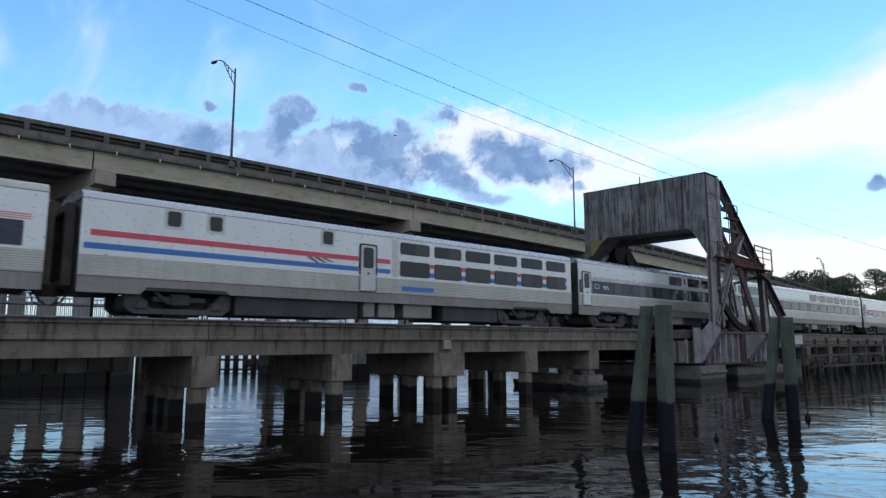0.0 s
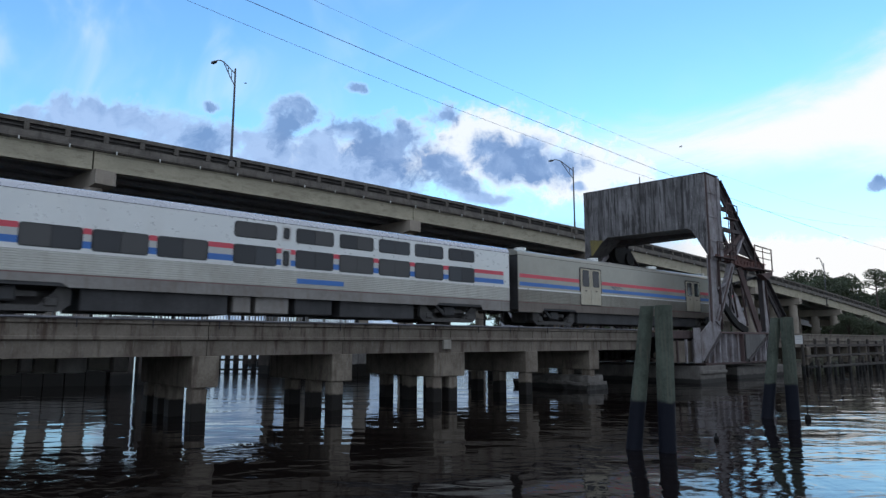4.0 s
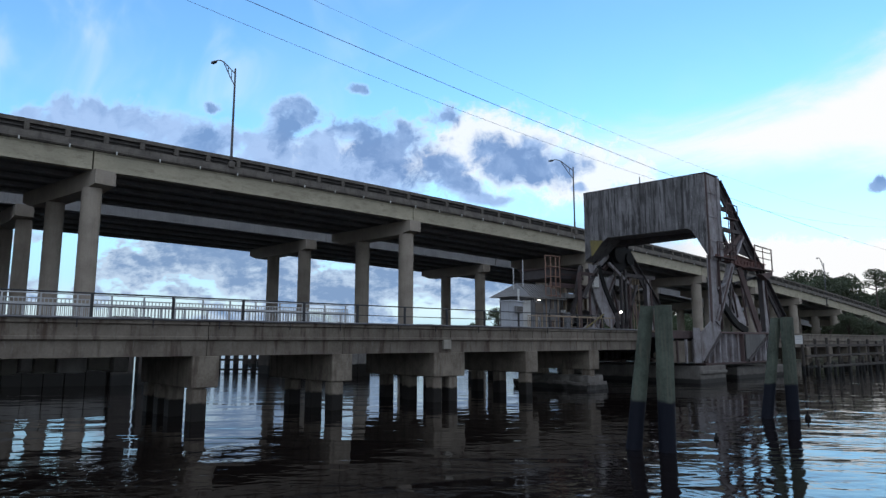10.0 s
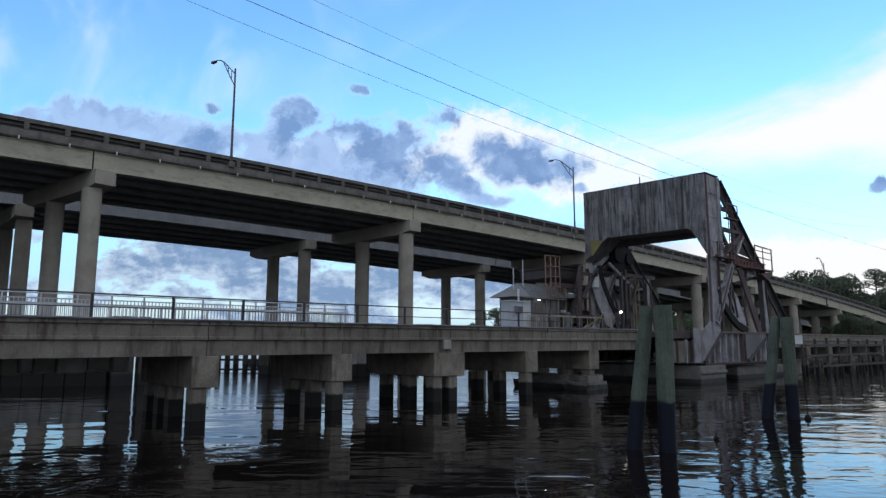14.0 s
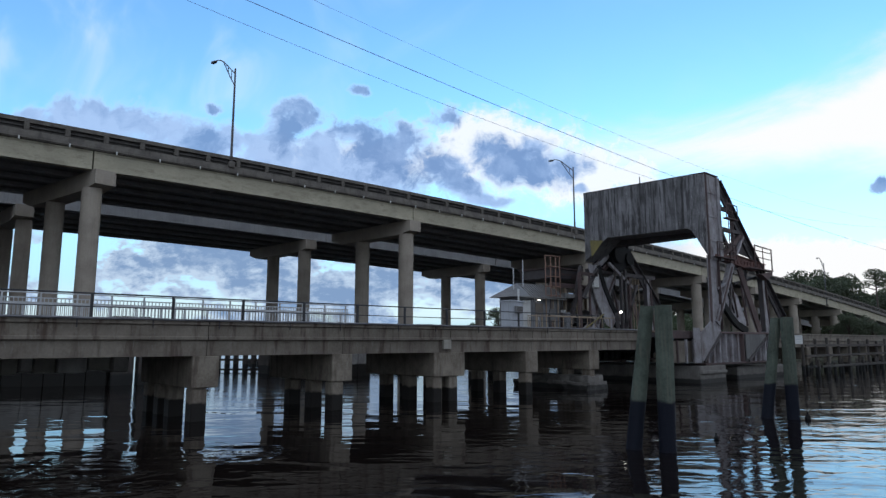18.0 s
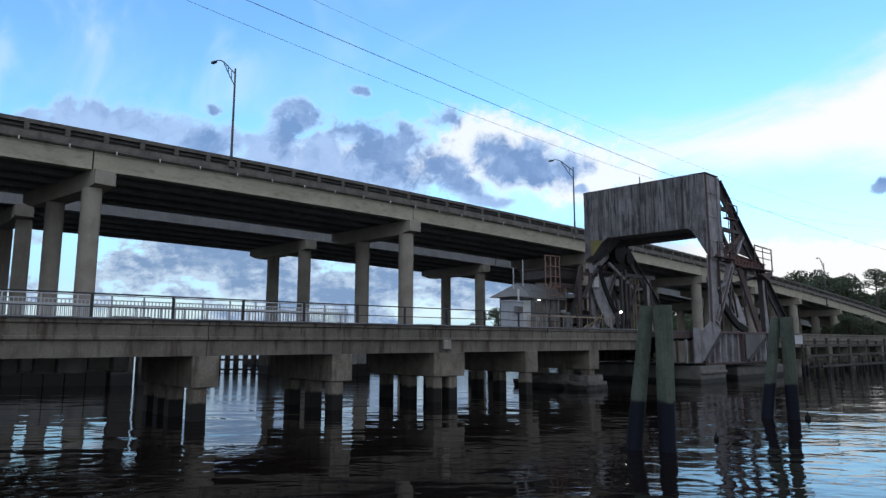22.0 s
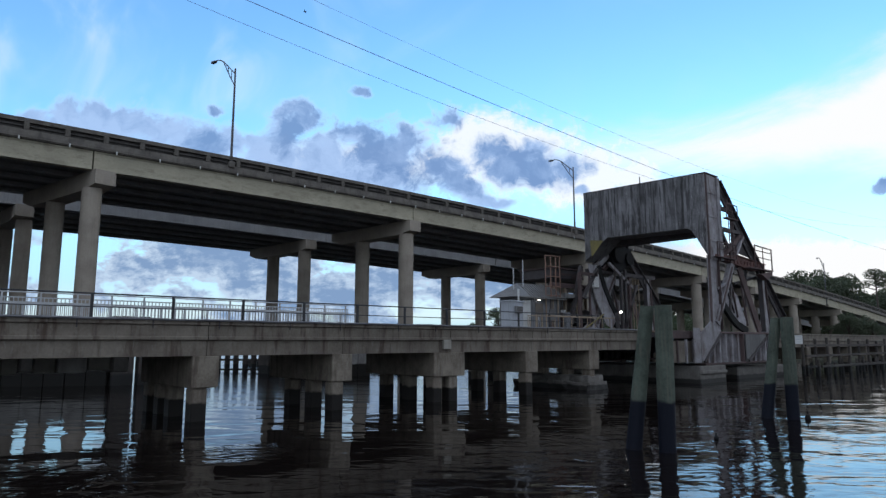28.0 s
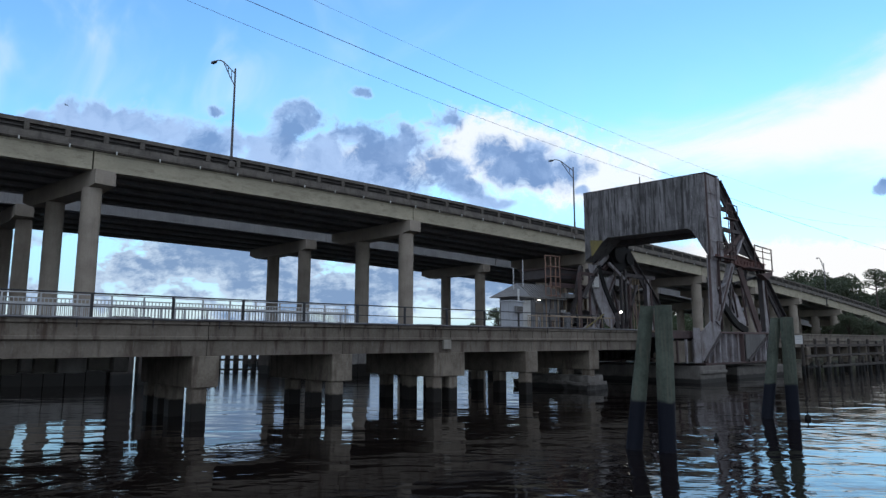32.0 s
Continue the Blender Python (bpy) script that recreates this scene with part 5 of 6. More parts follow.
        member("cross_strut", (44.3, 6.3), (46.2, 6.9), 0.16, 0.16, WHITEPAINT, -0.1)
        member("cross_strut", (47.9, 6.9), (51.7, 7.6), 0.14, 0.18, DARKSTEEL, 0.25)
        member("web_stiffener", (46.9, 7.2), (47.7, 4.4), 0.12, 0.09, RUST, 0.08)
        member("web_stiffener", (46.3, 6.2), (47.2, 4.7), 0.12, 0.07, DARKSTEEL, 0.08)
        member("web_stiffener", (48.6, 6.6), (49.3, 3.8), 0.12, 0.08, RUST, 0.08)
        if near:
            for k in range(14):
                x = 44.8 + 0.55 * k
                part("girder_stiffener", B(x - 0.03, x + 0.03, Y - 0.27, Y - 0.222, 8.3, 8.55), REDRUST, lb)
            part("girder_flange", bar(bmesh.new(), (47.6, Y, 8.91), (52.35, Y, 8.58), 0.6, 0.05), REDRUST, lb)
            for x0, z0, x1, z1 in ((45.2, 9.2, 47.2, 9.6), (46.2, 8.7, 48.2, 9.5), (47.2, 9.3, 49.6, 8.8), (45.3, 11.4, 46.6, 12.6)):
                part("bracing", bar(bmesh.new(), (x0, Y + 0.3, z0), (x1, Y + 0.3, z1), 0.1, 0.13), WHITEPAINT if x0 < 46 else RUST, lb)
            for k, x in enumerate((45.6, 46.3, 47.0, 48.0)):
                part("conduit", rod(bmesh.new(), (x, Y + 0.5, 8.6), (x, Y + 0.5, 10.4 - 0.3 * k), 0.05, n=6), PIPE if k % 2 else DARKSTEEL, lb)
            part("motor_housing", B(45.9, 47.1, Y + 0.3, Y + 1.2, 8.6, 9.5, bev=0.08), DARKSTEEL, lb)
            part("catwalk", B(48.5, 52.55, Y - 0.78, Y - 0.30, 8.02, 8.10), RUST, lb)
            cage = part("catwalk_rail", pipe(bmesh.new(), [(49.5, Y - 0.7, 8.1), (49.5, Y - 0.7, 9.82), (52.5, Y - 0.7, 9.72), (52.5, Y - 0.7, 8.1)], 0.05), RUST, lb)
            for z in (8.95, 9.45):
                part("mid_rail", rod(bmesh.new(), (49.5, Y - 0.7, z), (52.5, Y - 0.7, z - 0.05), 0.035, n=6), RUST, cage)
            part("rail_post", rod(bmesh.new(), (50.9, Y - 0.7, 8.1), (50.9, Y - 0.7, 9.77), 0.035, n=6), RUST, cage)
            part("knee", plate(bmesh.new(), [(50.4, 7.7), (52.5, 8.01), (52.5, 7.8), (51.6, 7.3)], "y", Y - 0.7, Y - 0.25), RUST, lb)
            for x0, x1, z in ((43.9, 46.8, 8.55), (45.6, 47.4, 11.5)):
                fr = part("platform_rail", pipe(bmesh.new(), [(x0, Y - 0.5, z), (x0, Y - 0.5, z + 1.0), (x1, Y - 0.5, z + 1.0), (x1, Y - 0.5, z)], 0.04), RUST, lb)
                part("mid_rail", rod(bmesh.new(), (x0, Y - 0.5, z + 0.5), (x1, Y - 0.5, z + 0.5), 0.03, n=6), RUST, fr)
                part("rail_post", rod(bmesh.new(), ((x0 + x1) / 2, Y - 0.5, z), ((x0 + x1) / 2, Y - 0.5, z + 1.0), 0.03, n=6), RUST, fr)
                part("platform", B(x0, x1, Y - 0.55, Y - 0.2, z - 0.08, z - 0.01), RUST, lb)
            lad = bmesh.new()
            for dx in (0, 0.4):
                bar(lad, (46.1 + dx, Y - 0.4, 8.5), (46.1 + dx, Y - 0.4, 13.0), 0.05, 0.05)
            for k in range(14):
                bar(lad, (46.1, Y - 0.4, 8.7 + 0.3 * k), (46.5, Y - 0.4, 8.7 + 0.3 * k), 0.035, 0.035)
            part("ladder", lad, RUST, lb)
        else:
            # far side shows its pale quadrant and the yellow patch on the cheek
            part("quadrant_plate", plate(bmesh.new(), [(42.7, 8.8), (43.9, 8.6), (44.6, 6.9), (46.3, 4.4), (45.7, 3.7), (44.9, 4.0), (43.5, 6.2)], "y", Y - 0.5, Y - 0.42), WHITEPAINT, lb)
            rim = [(44.0, 8.7), (44.75, 7.0), (45.6, 5.7), (46.7, 4.4)]
            bm = bmesh.new()
            for p, q in zip(rim, rim[1:]):
                bar(bm, (p[0], Y - 0.5, p[1]), (q[0], Y - 0.5, q[1]), 0.45, 0.2, (0, 1, 0))
            part("quadrant_rim", bm, GREASE, lb)
            part("cheek_patch", plate(bmesh.new(), [(29.3, 10.55), (30.5, 10.7), (30.45, 9.75), (30.4, 9.35), (29.9, 9.85)], "x", CW_X - 0.06, CW_X - 0.04), YELLOW, lb, "flaking yellow paint")
            for x0, z0, x1, z1, m in ((46.9, 8.3, 46.9, 3.4, DARKSTEEL), (47.5, 8.6, 47.5, 3.4, DARKSTEEL), (48.1, 8.0, 48.1, 3.4, RUST), (49.2, 7.4, 47.2, 3.6, DARKSTEEL),
                                      (45.2, 9.0, 48.5, 7.2, WHITEPAINT), (43.6, 8.4, 41.6, 6.0, DARKSTEEL), (41.2, 7.9, 43.5, 7.9, RUST), (41.2, 7.9, 41.2, 3.4, RUST)):
                part("frame_member", bar(bmesh.new(), (x0, Y - 0.7, z0), (x1, Y - 0.7, z1), 0.2, 0.24), m, lb)
            part("motor_housing", plate(bmesh.new(), [(45.2, 10.5), (48.9, 10.5), (48.0, 9.0), (47.2, 8.4), (46.2, 8.6)], "y", Y - 0.6, Y + 0.6), GREASE, lb, "black greasy drive bracket")
            part("junction_box", B(43.1, 43.8, Y - 0.7, Y - 0.5, 6.9, 8.0, bev=0.03), SIGNWHITE, lb, "pale electrical box")
            member("prop", (42.4, 8.6), (40.9, 4.0), 0.25, 0.3, DARKSTEEL)
            part("gear_case", rod(bmesh.new(), (46.6, Y - 0.9, 9.9), (46.6, Y - 0.3, 9.9), 0.75, n=20), GREASE, lb, smooth=40)
            part("gear_case", rod(bmesh.new(), (48.3, Y - 0.8, 9.6), (48.3, Y - 0.35, 9.6), 0.55, n=20), GREASE, lb, smooth=40)
            part("cheek_brace", bar(bmesh.new(), (43.7, Y - 0.3, 8.4), (46.9, Y - 0.3, 10.6), 0.35, 0.4), WHITEPAINT, lb)
            for dx in (0.0, 0.5, 0.9, 1.4):
                part("conduit", rod(bmesh.new(), (48.3 + dx, Y - 0.6, 3.4), (48.3 + dx, Y - 0.6, 8.0), 0.05, n=6), PIPE, lb)
    # floor between the girders
    part("floor", B(36.9, 57.0, 21.5, 30.4, 2.95, 3.20), DARKSTEEL, lb)
    for k in range(8):
        x = 41.5 + k * 1.7
        part("floor_beam", B(x - 0.15, x + 0.15, 21.15, 30.75, 1.9, 2.945), DARKSTEEL, lb)
    # approach panel and the concrete pier
    part("approach_beam", B(36.7, 41.3, 20.9, 21.3, 2.85, 3.36, bev=0.02), RUST, lb)
    part("approach_panel", B(36.9, 41.1, 21.0, 21.12, 1.35, 2.70), CONCRETE, lb, "stained grey panel below the rusty beam")
    for x in (37.3, 39.6, 40.5):
        part("panel_post", B(x, x + 0.14, 20.88, 20.996, 1.3, 2.8), WHITEPAINT, lb)
    part("approach_panel", B(38.5, 38.62, 20.9, 20.996, 1.3, 2.75), RUST, lb)
    part("pier", B(40.3, 43.9, 20.4, 31.8, -2.5, 1.10, bev=0.06), OLDSTONE, lb, "square concrete pier with a dark tide mark")
    part("pier_shelf", B(40.3, 43.8, 20.25, 20.396, 0.60, 0.80, bev=0.03), OLDSTONE, lb)
    part("rear_pier", B(47.5, 56.0, 21.2, 31.8, -2.5, 0.85, bev=0.1), OLDSTONE, lb)
    # handrail along the track edge by the towers
    for k in range(11):
        x = 31.6 + k * 0.9
        part("hand_post", rod(bmesh.new(), (x, 27.2, 3.36), (x, 27.2, 4.3), 0.028, n=6), PIPE, lb)
    part("hand_rail", rod(bmesh.new(), (31.6, 27.2, 4.3), (40.6, 27.2, 4.3), 0.03, n=6), PIPE, lb)
    part("bent_rail", pipe(bmesh.new(), [(37.2, 27.0, 3.5), (38.9, 27.0, 4.25), (39.6, 27.0, 4.6)], 0.045), YELLOW, lb)
    sig = part("signal_lamp", rod(bmesh.new(), (42.55, 27.6, 4.85), (42.55, 27.45, 4.85), 0.08, n=16), LAMPGLOW, lb, "lit white lamp", smooth=40)
    part("signal_box", B(42.35, 42.75, 27.62, 27.95, 4.2, 4.8, bev=0.04), DARKSTEEL, lb)
    part("signal_post", B(42.45, 42.65, 27.7, 27.9, 3.2, 4.196), DARKSTEEL, lb)
    return lb


BOARD = surface("counterweight_board", (0.29, 0.285, 0.295), (0.085, 0.083, 0.085), rough=0.8, grain=4, spread=0.62, streak=0.8, fine=0.5,
                streak_col=(0.035, 0.033, 0.033), bump=0.9, bump_scale=9, drip=(6, 6, 0.5), rand=0.35, chips=0.75, chip_col=(0.40, 0.39, 0.40), sharp=(0.47, 0.60))
lift_span()


# ---- bridge tender's houses on the far side ----
def tender_houses():
    base = thing("platform", (0, 0, 0), "concrete platform beside the track", "platform", kind="structure")
    part("slab", B(30.5, 57, 29.62, 37.5, 3.0, 3.36, bev=0.03), CONCRETE, base)
    for x in (32, 38, 44, 50, 55):
        for y in (32.5, 36.5):
            part("pile", B(x - 0.3, x + 0.3, y - 0.3, y + 0.3, -2.5, 2.996, bev=0.03), PIER, base)

    shed = thing("utility_shed", (33.75, 30.6, 3.36), "small pale metal shed with a window air conditioner", "shed")
    part("wall", B(0, 1.3, 0, 0.95, 0, 2.05, bev=0.02), SIDING, shed)
    part("roof", B(-0.08, 1.38, -0.1, 1.05, 2.054, 2.16, bev=0.02), SIDING, shed)
    ac = part("air_conditioner", B(0.35, 0.95, -0.3, -0.004, 1.25, 1.75, bev=0.03), ROOFTIN, shed, "grey boxed air conditioner")
    for k in range(4):
        part("grille_slat", B(0.4, 0.9, -0.315, -0.302, 1.32 + k * 0.1, 1.36 + k * 0.1), DARKSTEEL, ac)
    for k in range(5):
        part("siding_lap", B(0.0, 1.3, -0.018, -0.003, 0.3 + k * 0.4, 0.33 + k * 0.4), SIDING, shed)

    hs = thing("tender_house", (35.3, 31.2, 3.36), "weathered grey bridge tender's house with a gabled metal roof", "house")
    part("wall", plate(bmesh.new(), [(0, 0), (4.7, 0), (4.7, 2.5), (2.3, 2.55), (0, 2.5)], "y", 0.0, 1.9), HOUSEWALL, hs)
    # hipped metal roof with standing seams
    bm = bmesh.new()
    cs = [(-0.7, -0.45, 2.50), (4.9, -0.45, 2.56), (4.9, 2.35, 2.56), (-0.7, 2.35, 2.50), (0.85, 0.95, 3.60), (4.9, 0.95, 3.64)]
    vs = [bm.verts.new(c) for c in cs]
    for f in ((0, 1, 5, 4), (1, 2, 5), (2, 3, 4, 5), (3, 0, 4), (3, 2, 1, 0)):
        bm.faces.new([vs[i] for i in f])
    rf = part("roof", bm, ROOFTIN, hs)
    for k in range(14):
        x = 0.9 + k * 0.29
        part("seam", bar(bmesh.new(), (x, -0.44, 2.55 + 0.006 * k), (x, 0.93, 3.61 + 0.004 * k), 0.03, 0.05), ROOFTIN, rf)
    part("fascia_board", B(-0.72, 4.9, -0.5, -0.46, 2.42, 2.50), ROOFTIN, hs)
    part("lean_to_roof", plate(bmesh.new(), [(4.92, 2.62), (8.6, 2.72), (8.6, 2.82), (4.92, 3.0)], "y", -0.35, 2.1), ROOFTIN, hs)
    for k in range(13):
        x = 0.2 + k * 0.4
        part("batten", B(x, x + 0.05, -0.03, -0.003, 0.05, 2.5), HOUSEWALL, hs)
    dr = part("door", B(1.75, 2.6, -0.05, -0.034, 0.02, 2.1), SHEETWALL, hs, "dark door with a small pane")
    part("door_pane", B(1.95, 2.15, -0.06, -0.052, 0.7, 1.1), SIGNWHITE, dr)
    part("wall_lamp", rod(bmesh.new(), (2.0, -0.25, 2.30), (2.0, -0.12, 2.36), 0.045, 0.03, n=10), LAMPGLOW, hs, "lit wall lamp above the door")
    part("downpipe", rod(bmesh.new(), (-0.62, -0.5, 0), (-0.62, -0.5, 3.0), 0.07, n=8), SIGNWHITE, hs)
    for x, h in ((0.1, 4.6), (1.15, 5.3)):
        part("vent_pipe", rod(bmesh.new(), (x, 0.6, 2.7), (x, 0.6, h), 0.04, n=8), GALV, hs)
    part("pale_panel", B(0.35, 1.2, -0.06, -0.034, 0.1, 2.3, bev=0.01), SIGNWHITE, hs, "pale upright panel")
    part("meter_board", B(3.3, 3.95, -0.12, -0.034, 0.9, 1.7, bev=0.02), ROOFTIN, hs)
    part("water_heater", rod(bmesh.new(), (4.95, -0.45, 0.0), (4.95, -0.45, 1.5), 0.26, n=16), HOUSEWALL, hs, smooth=40)
    for k in range(7):
        part("slat", B(0.25 + k * 0.22, 0.36 + k * 0.22, -0.75, -0.72, 0.0, 1.25 if k % 2 else 1.05), HOUSEWALL if k % 3 else PIPE, hs)
    for k in range(3):
        part("conduit", rod(bmesh.new(), (3.5 + 0.16 * k, -0.06, 0.0), (3.5 + 0.16 * k, -0.06, 2.5), 0.03, n=6), PIPE if k else RUST, hs)


    rack = thing("pipe_rack", (37.2, 31.6, 3.36), "rusty caged ladder standing beside the house", "frame")
    for k, x in enumerate((0.9, 1.2, 1.5, 1.8, 2.1, 2.3)):
        part("bar", rod(bmesh.new(), (x, -0.6 - 0.25 * (k % 2), 2.6), (x, -0.6 - 0.25 * (k % 2), 5.75), 0.04, n=8), CAGERUST, rack)
    for z in (2.7, 3.4, 4.15, 4.9, 5.7):
        part("hoop", pipe(bmesh.new(), [(0.88, -0.6, z), (1.1, -0.92, z), (2.1, -0.92, z), (2.32, -0.6, z)], 0.035, 6), CAGERUST, rack)
    for x in (0.9, 2.3):
        part("leg", bar(bmesh.new(), (x, -0.6, 0.0), (x, -0.6, 2.6), 0.07, 0.07), PIPE, rack)

    mh = thing("machinery_house", (39.9, 31.9, 3.36), "brown open-sided machinery house on posts", "shed")
    part("wall", B(0.3, 4.6, 0.5, 3.5, 0, 2.8), SHEETWALL, mh)
    part("upper_box", B(0.0, 3.6, -0.2, 3.2, 4.2, 4.95, bev=0.04), DARKSTEEL, mh)
    part("upper_rail", B(0.0, 3.6, -0.28, -0.204, 4.5, 4.62), RUST, mh)
    part("eave", B(-0.1, 3.7, -0.35, 3.3, 4.954, 5.05), RUST, mh)
    for k in range(6):
        part("louvre", B(2.3, 3.9, -0.26, -0.204, 4.24 + 0.04 * k, 4.26 + 0.04 * k), RUST, mh)
    part("gear_drum", rod(bmesh.new(), (1.0, -0.5, 1.0), (3.4, -0.5, 1.0), 0.5, n=20), GREASE, mh, smooth=40)
    part("gear_wheel", rod(bmesh.new(), (3.45, -0.5, 1.0), (3.6, -0.5, 1.0), 0.8, n=24), DARKSTEEL, mh, smooth=40)
    part("gear_guard", B(0.5, 0.9, -0.9, -0.1, 0.0, 1.5, bev=0.05), RUST, mh)
    part("top_beam", B(-0.2, 4.4, -0.25, 0.05, 3.5, 3.846), RUST, mh)
    for k in range(4):
        part("cross_brace", bar(bmesh.new(), (0.2 + 1.0 * k, -0.14, 0.3), (0.9 + 1.0 * k, -0.14, 3.4), 0.06, 0.08), RUST if k % 2 else DARKSTEEL, mh)
    for x in (0.1, 1.5, 2.9, 4.2):
        part("post", B(x - 0.09, x + 0.09, -0.2, 0.0, 0, 3.846), PIPE, mh)
    part("brace", bar(bmesh.new(), (3.9, -0.1, 3.6), (2.6, -0.1, 0.2), 0.12, 0.16), DARKSTEEL, mh)
    part("meter_box", B(0.75, 1.35, -0.3, -0.204, 1.35, 1.75, bev=0.02), SIGNWHITE, mh)
    part("railing", pipe(bmesh.new(), [(-4.4, -3.0, 0.0), (-4.4, -3.0, 1.1), (4.2, -3.0, 1.1), (4.2, -3.0, 0.0)], 0.035), PIPE, mh)
    part("tank", rod(bmesh.new(), (2.2, 0.0, 0.0), (2.2, 0.0, 1.6), 0.45, n=18), SHEETWALL, mh, smooth=40)


tender_houses()


# ---- mooring dolphins and fenders ----
RIGHT = Vector((math.sin(radians(TURN)), -math.cos(radians(TURN)), 0))


def pile_pair(a, b, top, lean_a, lean_b, label):
    dp = thing("mooring_dolphin", (a[0], a[1], 0), label, "piles", group="mooring dolphins")
    o = Vector((a[0], a[1], 0))
    for p, lean, r0, r1 in ((a, lean_a, 0.215, 0.175), (b, lean_b, 0.205, 0.215)):
        foot = Vector((p[0], p[1], 0)) - o
        head = foot + RIGHT * lean + Vector((0, 0, top))
        low = foot - (head - foot) * (2.0 / top)
        bm = bmesh.new()
        n, rings = 18, []
        for k in range(13):
            f = k / 12
            c = low.lerp(head, f)
            r = r0 + (r1 - r0) * f
            rings.append([bm.verts.new(c + Vector((math.cos(j * math.tau / n), math.sin(j * math.tau / n), 0)) * r *
                                       (1 + 0.06 * noise.noise(Vector((j * 1.7, k * 0.35, p[0]))))) for j in range(n)])
        for q0, q1 in zip(rings, rings[1:]):
            for j in range(n):
                i = (j + 1) % n
                bm.faces.new((q0[j], q0[i], q1[i], q1[j]))
        bm.faces.new(rings[-1])
        part("post", bm, PILE, dp, "greenish timber pile, black below the tide line", smooth=50)
    c = (Vector((a[0], a[1], 0)) + Vector((b[0], b[1], 0))) / 2 - o + RIGHT * (lean_a + lean_b) / 2
    return dp, c


d1, c1 = pile_pair((14.72, 9.29), (14.96, 8.51), 3.55, 0.48, 0.05, "two leaning green timber piles lashed at the top")
part("rope", pipe(bmesh.new(), [c1 + Vector((0, 0, 3.2)) + RIGHT * 0.02, c1 + Vector((-0.15, -0.25, 2.5)), c1 + Vector((-0.1, -0.2, 2.1)) + RIGHT * 0.06,
                                c1 + Vector((0, -0.1, 2.0)) + RIGHT * 0.2], 0.02, 6), PIPE, d1)
d2, c2 = pile_pair((24.1, 9.84), (24.43, 9.09), 3.5, 0.55, 0.0, "pair of green timber piles with a small white sign")
sg = part("sign", B(-0.13, 0.13, -0.012, 0.012, -0.15, 0.15), SIGNWHITE, d2, "small white notice with illegible lines")
sg.matrix_local = pose(0.40, -1.08, 2.72, 0, 0, TURN - 90)
for k in range(3):
    ln = part("line", B(-0.09, 0.09, -0.017, -0.013, 0.09 - 0.09 * k, 0.115 - 0.09 * k), GALV, sg)


def timber_fender(x0, y0, x1, y1, n, top, walers, label, post_top=0.13):
    fd = thing("timber_fender", (x0, y0, 0), label, "fender")
    d = Vector((x1 - x0, y1 - y0, 0))
    rng = random.Random(n)
    for k in range(n):
        p = d * (k / (n - 1))
        h = top + rng.uniform(-0.15, 0.25)
        part("post", rod(bmesh.new(), (p.x, p.y, -2), (p.x + rng.uniform(-0.05, 0.05), p.y, h), (post_top or 0.17), (post_top or 0.17) * 0.85, n=10), TIMBER, fd, smooth=40)
    side = Vector((-d.y, d.x, 0)).normalized()
    if side.dot(Vector((-x0, -y0, 0))) < 0:
        side = -side
    for z in walers:
        part("waler", bar(bmesh.new(), side * 0.22 + Vector((0, 0, z)), d + side * 0.22 + Vector((0, 0, z)), 0.14, 0.17), TIMBER, fd)
    return fd


timber_fender(57.5, 20.3, 97.0, 20.3, 15, 2.75, (2.35, 1.5, 0.6), "weathered timber fender with rails beyond the lift bridge")
timber_fender(57.5, 19.2, 97.0, 17.2, 26, 1.1, (0.7,), "low row of old dark timber piles in the water")
timber_fender(22.6, 59.0, 28.6, 53.7, 11, 2.1, (1.05, 0.2), "dark timber fender row under the highway", 0.27)


def bulkhead(name, rows, z, mat, label):
    """A wall of upright panels along a line in the water."""
    (x0, y0), (x1, y1) = rows
    w = thing(name, (x0, y0, 0), label, "wall", rz=math.degrees(math.atan2(y1 - y0, x1 - x0)))
    length = math.hypot(x1 - x0, y1 - y0)
    k = max(1, round(length / 1.25))
    rng = random.Random(k)
    for i in range(k):
        a, b = i * length / k, (i + 1) * length / k
        o = rng.uniform(0, 0.12)
        part("panel", B(a + 0.02, b - 0.02, -0.3 - o, 0.4, -2.5, z + rng.uniform(-0.08, 0.1), bev=0.03), mat, w)


bulkhead("bulkhead", ((2.0, 50.6), (11.75, 43.75)), 2.5, FOOTING, "pale panelled concrete bulkhead with a dark tide band")
bulkhead("bulkhead", ((23.2, 43.0), (30.55, 43.0)), 2.1, FOOTING, "short pale fluted concrete bulkhead")
bulkhead("timber_wall", ((11.75, 43.6), (13.05, 43.6)), 4.15, TIMBER, "tall dark wall of fender timbers")
bulkhead("timber_wall", ((13.29, 43.6), (13.88, 43.6)), 4.15, TIMBER, "narrow dark group of fender timbers")
bulkhead("timber_wall", ((25.9, 52.0), (26.6, 49.6)), 2.6, TIMBER, "dark timber wall beside the channel")


def float_ball(x, y, r, tall):
    bm = bmesh.new()
    bmesh.ops.create_uvsphere(bm, u_segments=14, v_segments=8, radius=r, matrix=Matrix.Diagonal((1, 1, tall, 1)))
    rod(bm, (0, 0, r * tall * 0.8), (0, 0, r * tall + 0.07), 0.02, n=6)
    alone("float", bm, GREASE, "dark floating trap buoy in the river", "buoy", loc=(x, y, 0.04), smooth=60)


float_ball(17.82, 8.67, 0.07, 0.9)
float_ball(24.62, 8.70, 0.10, 1.5)


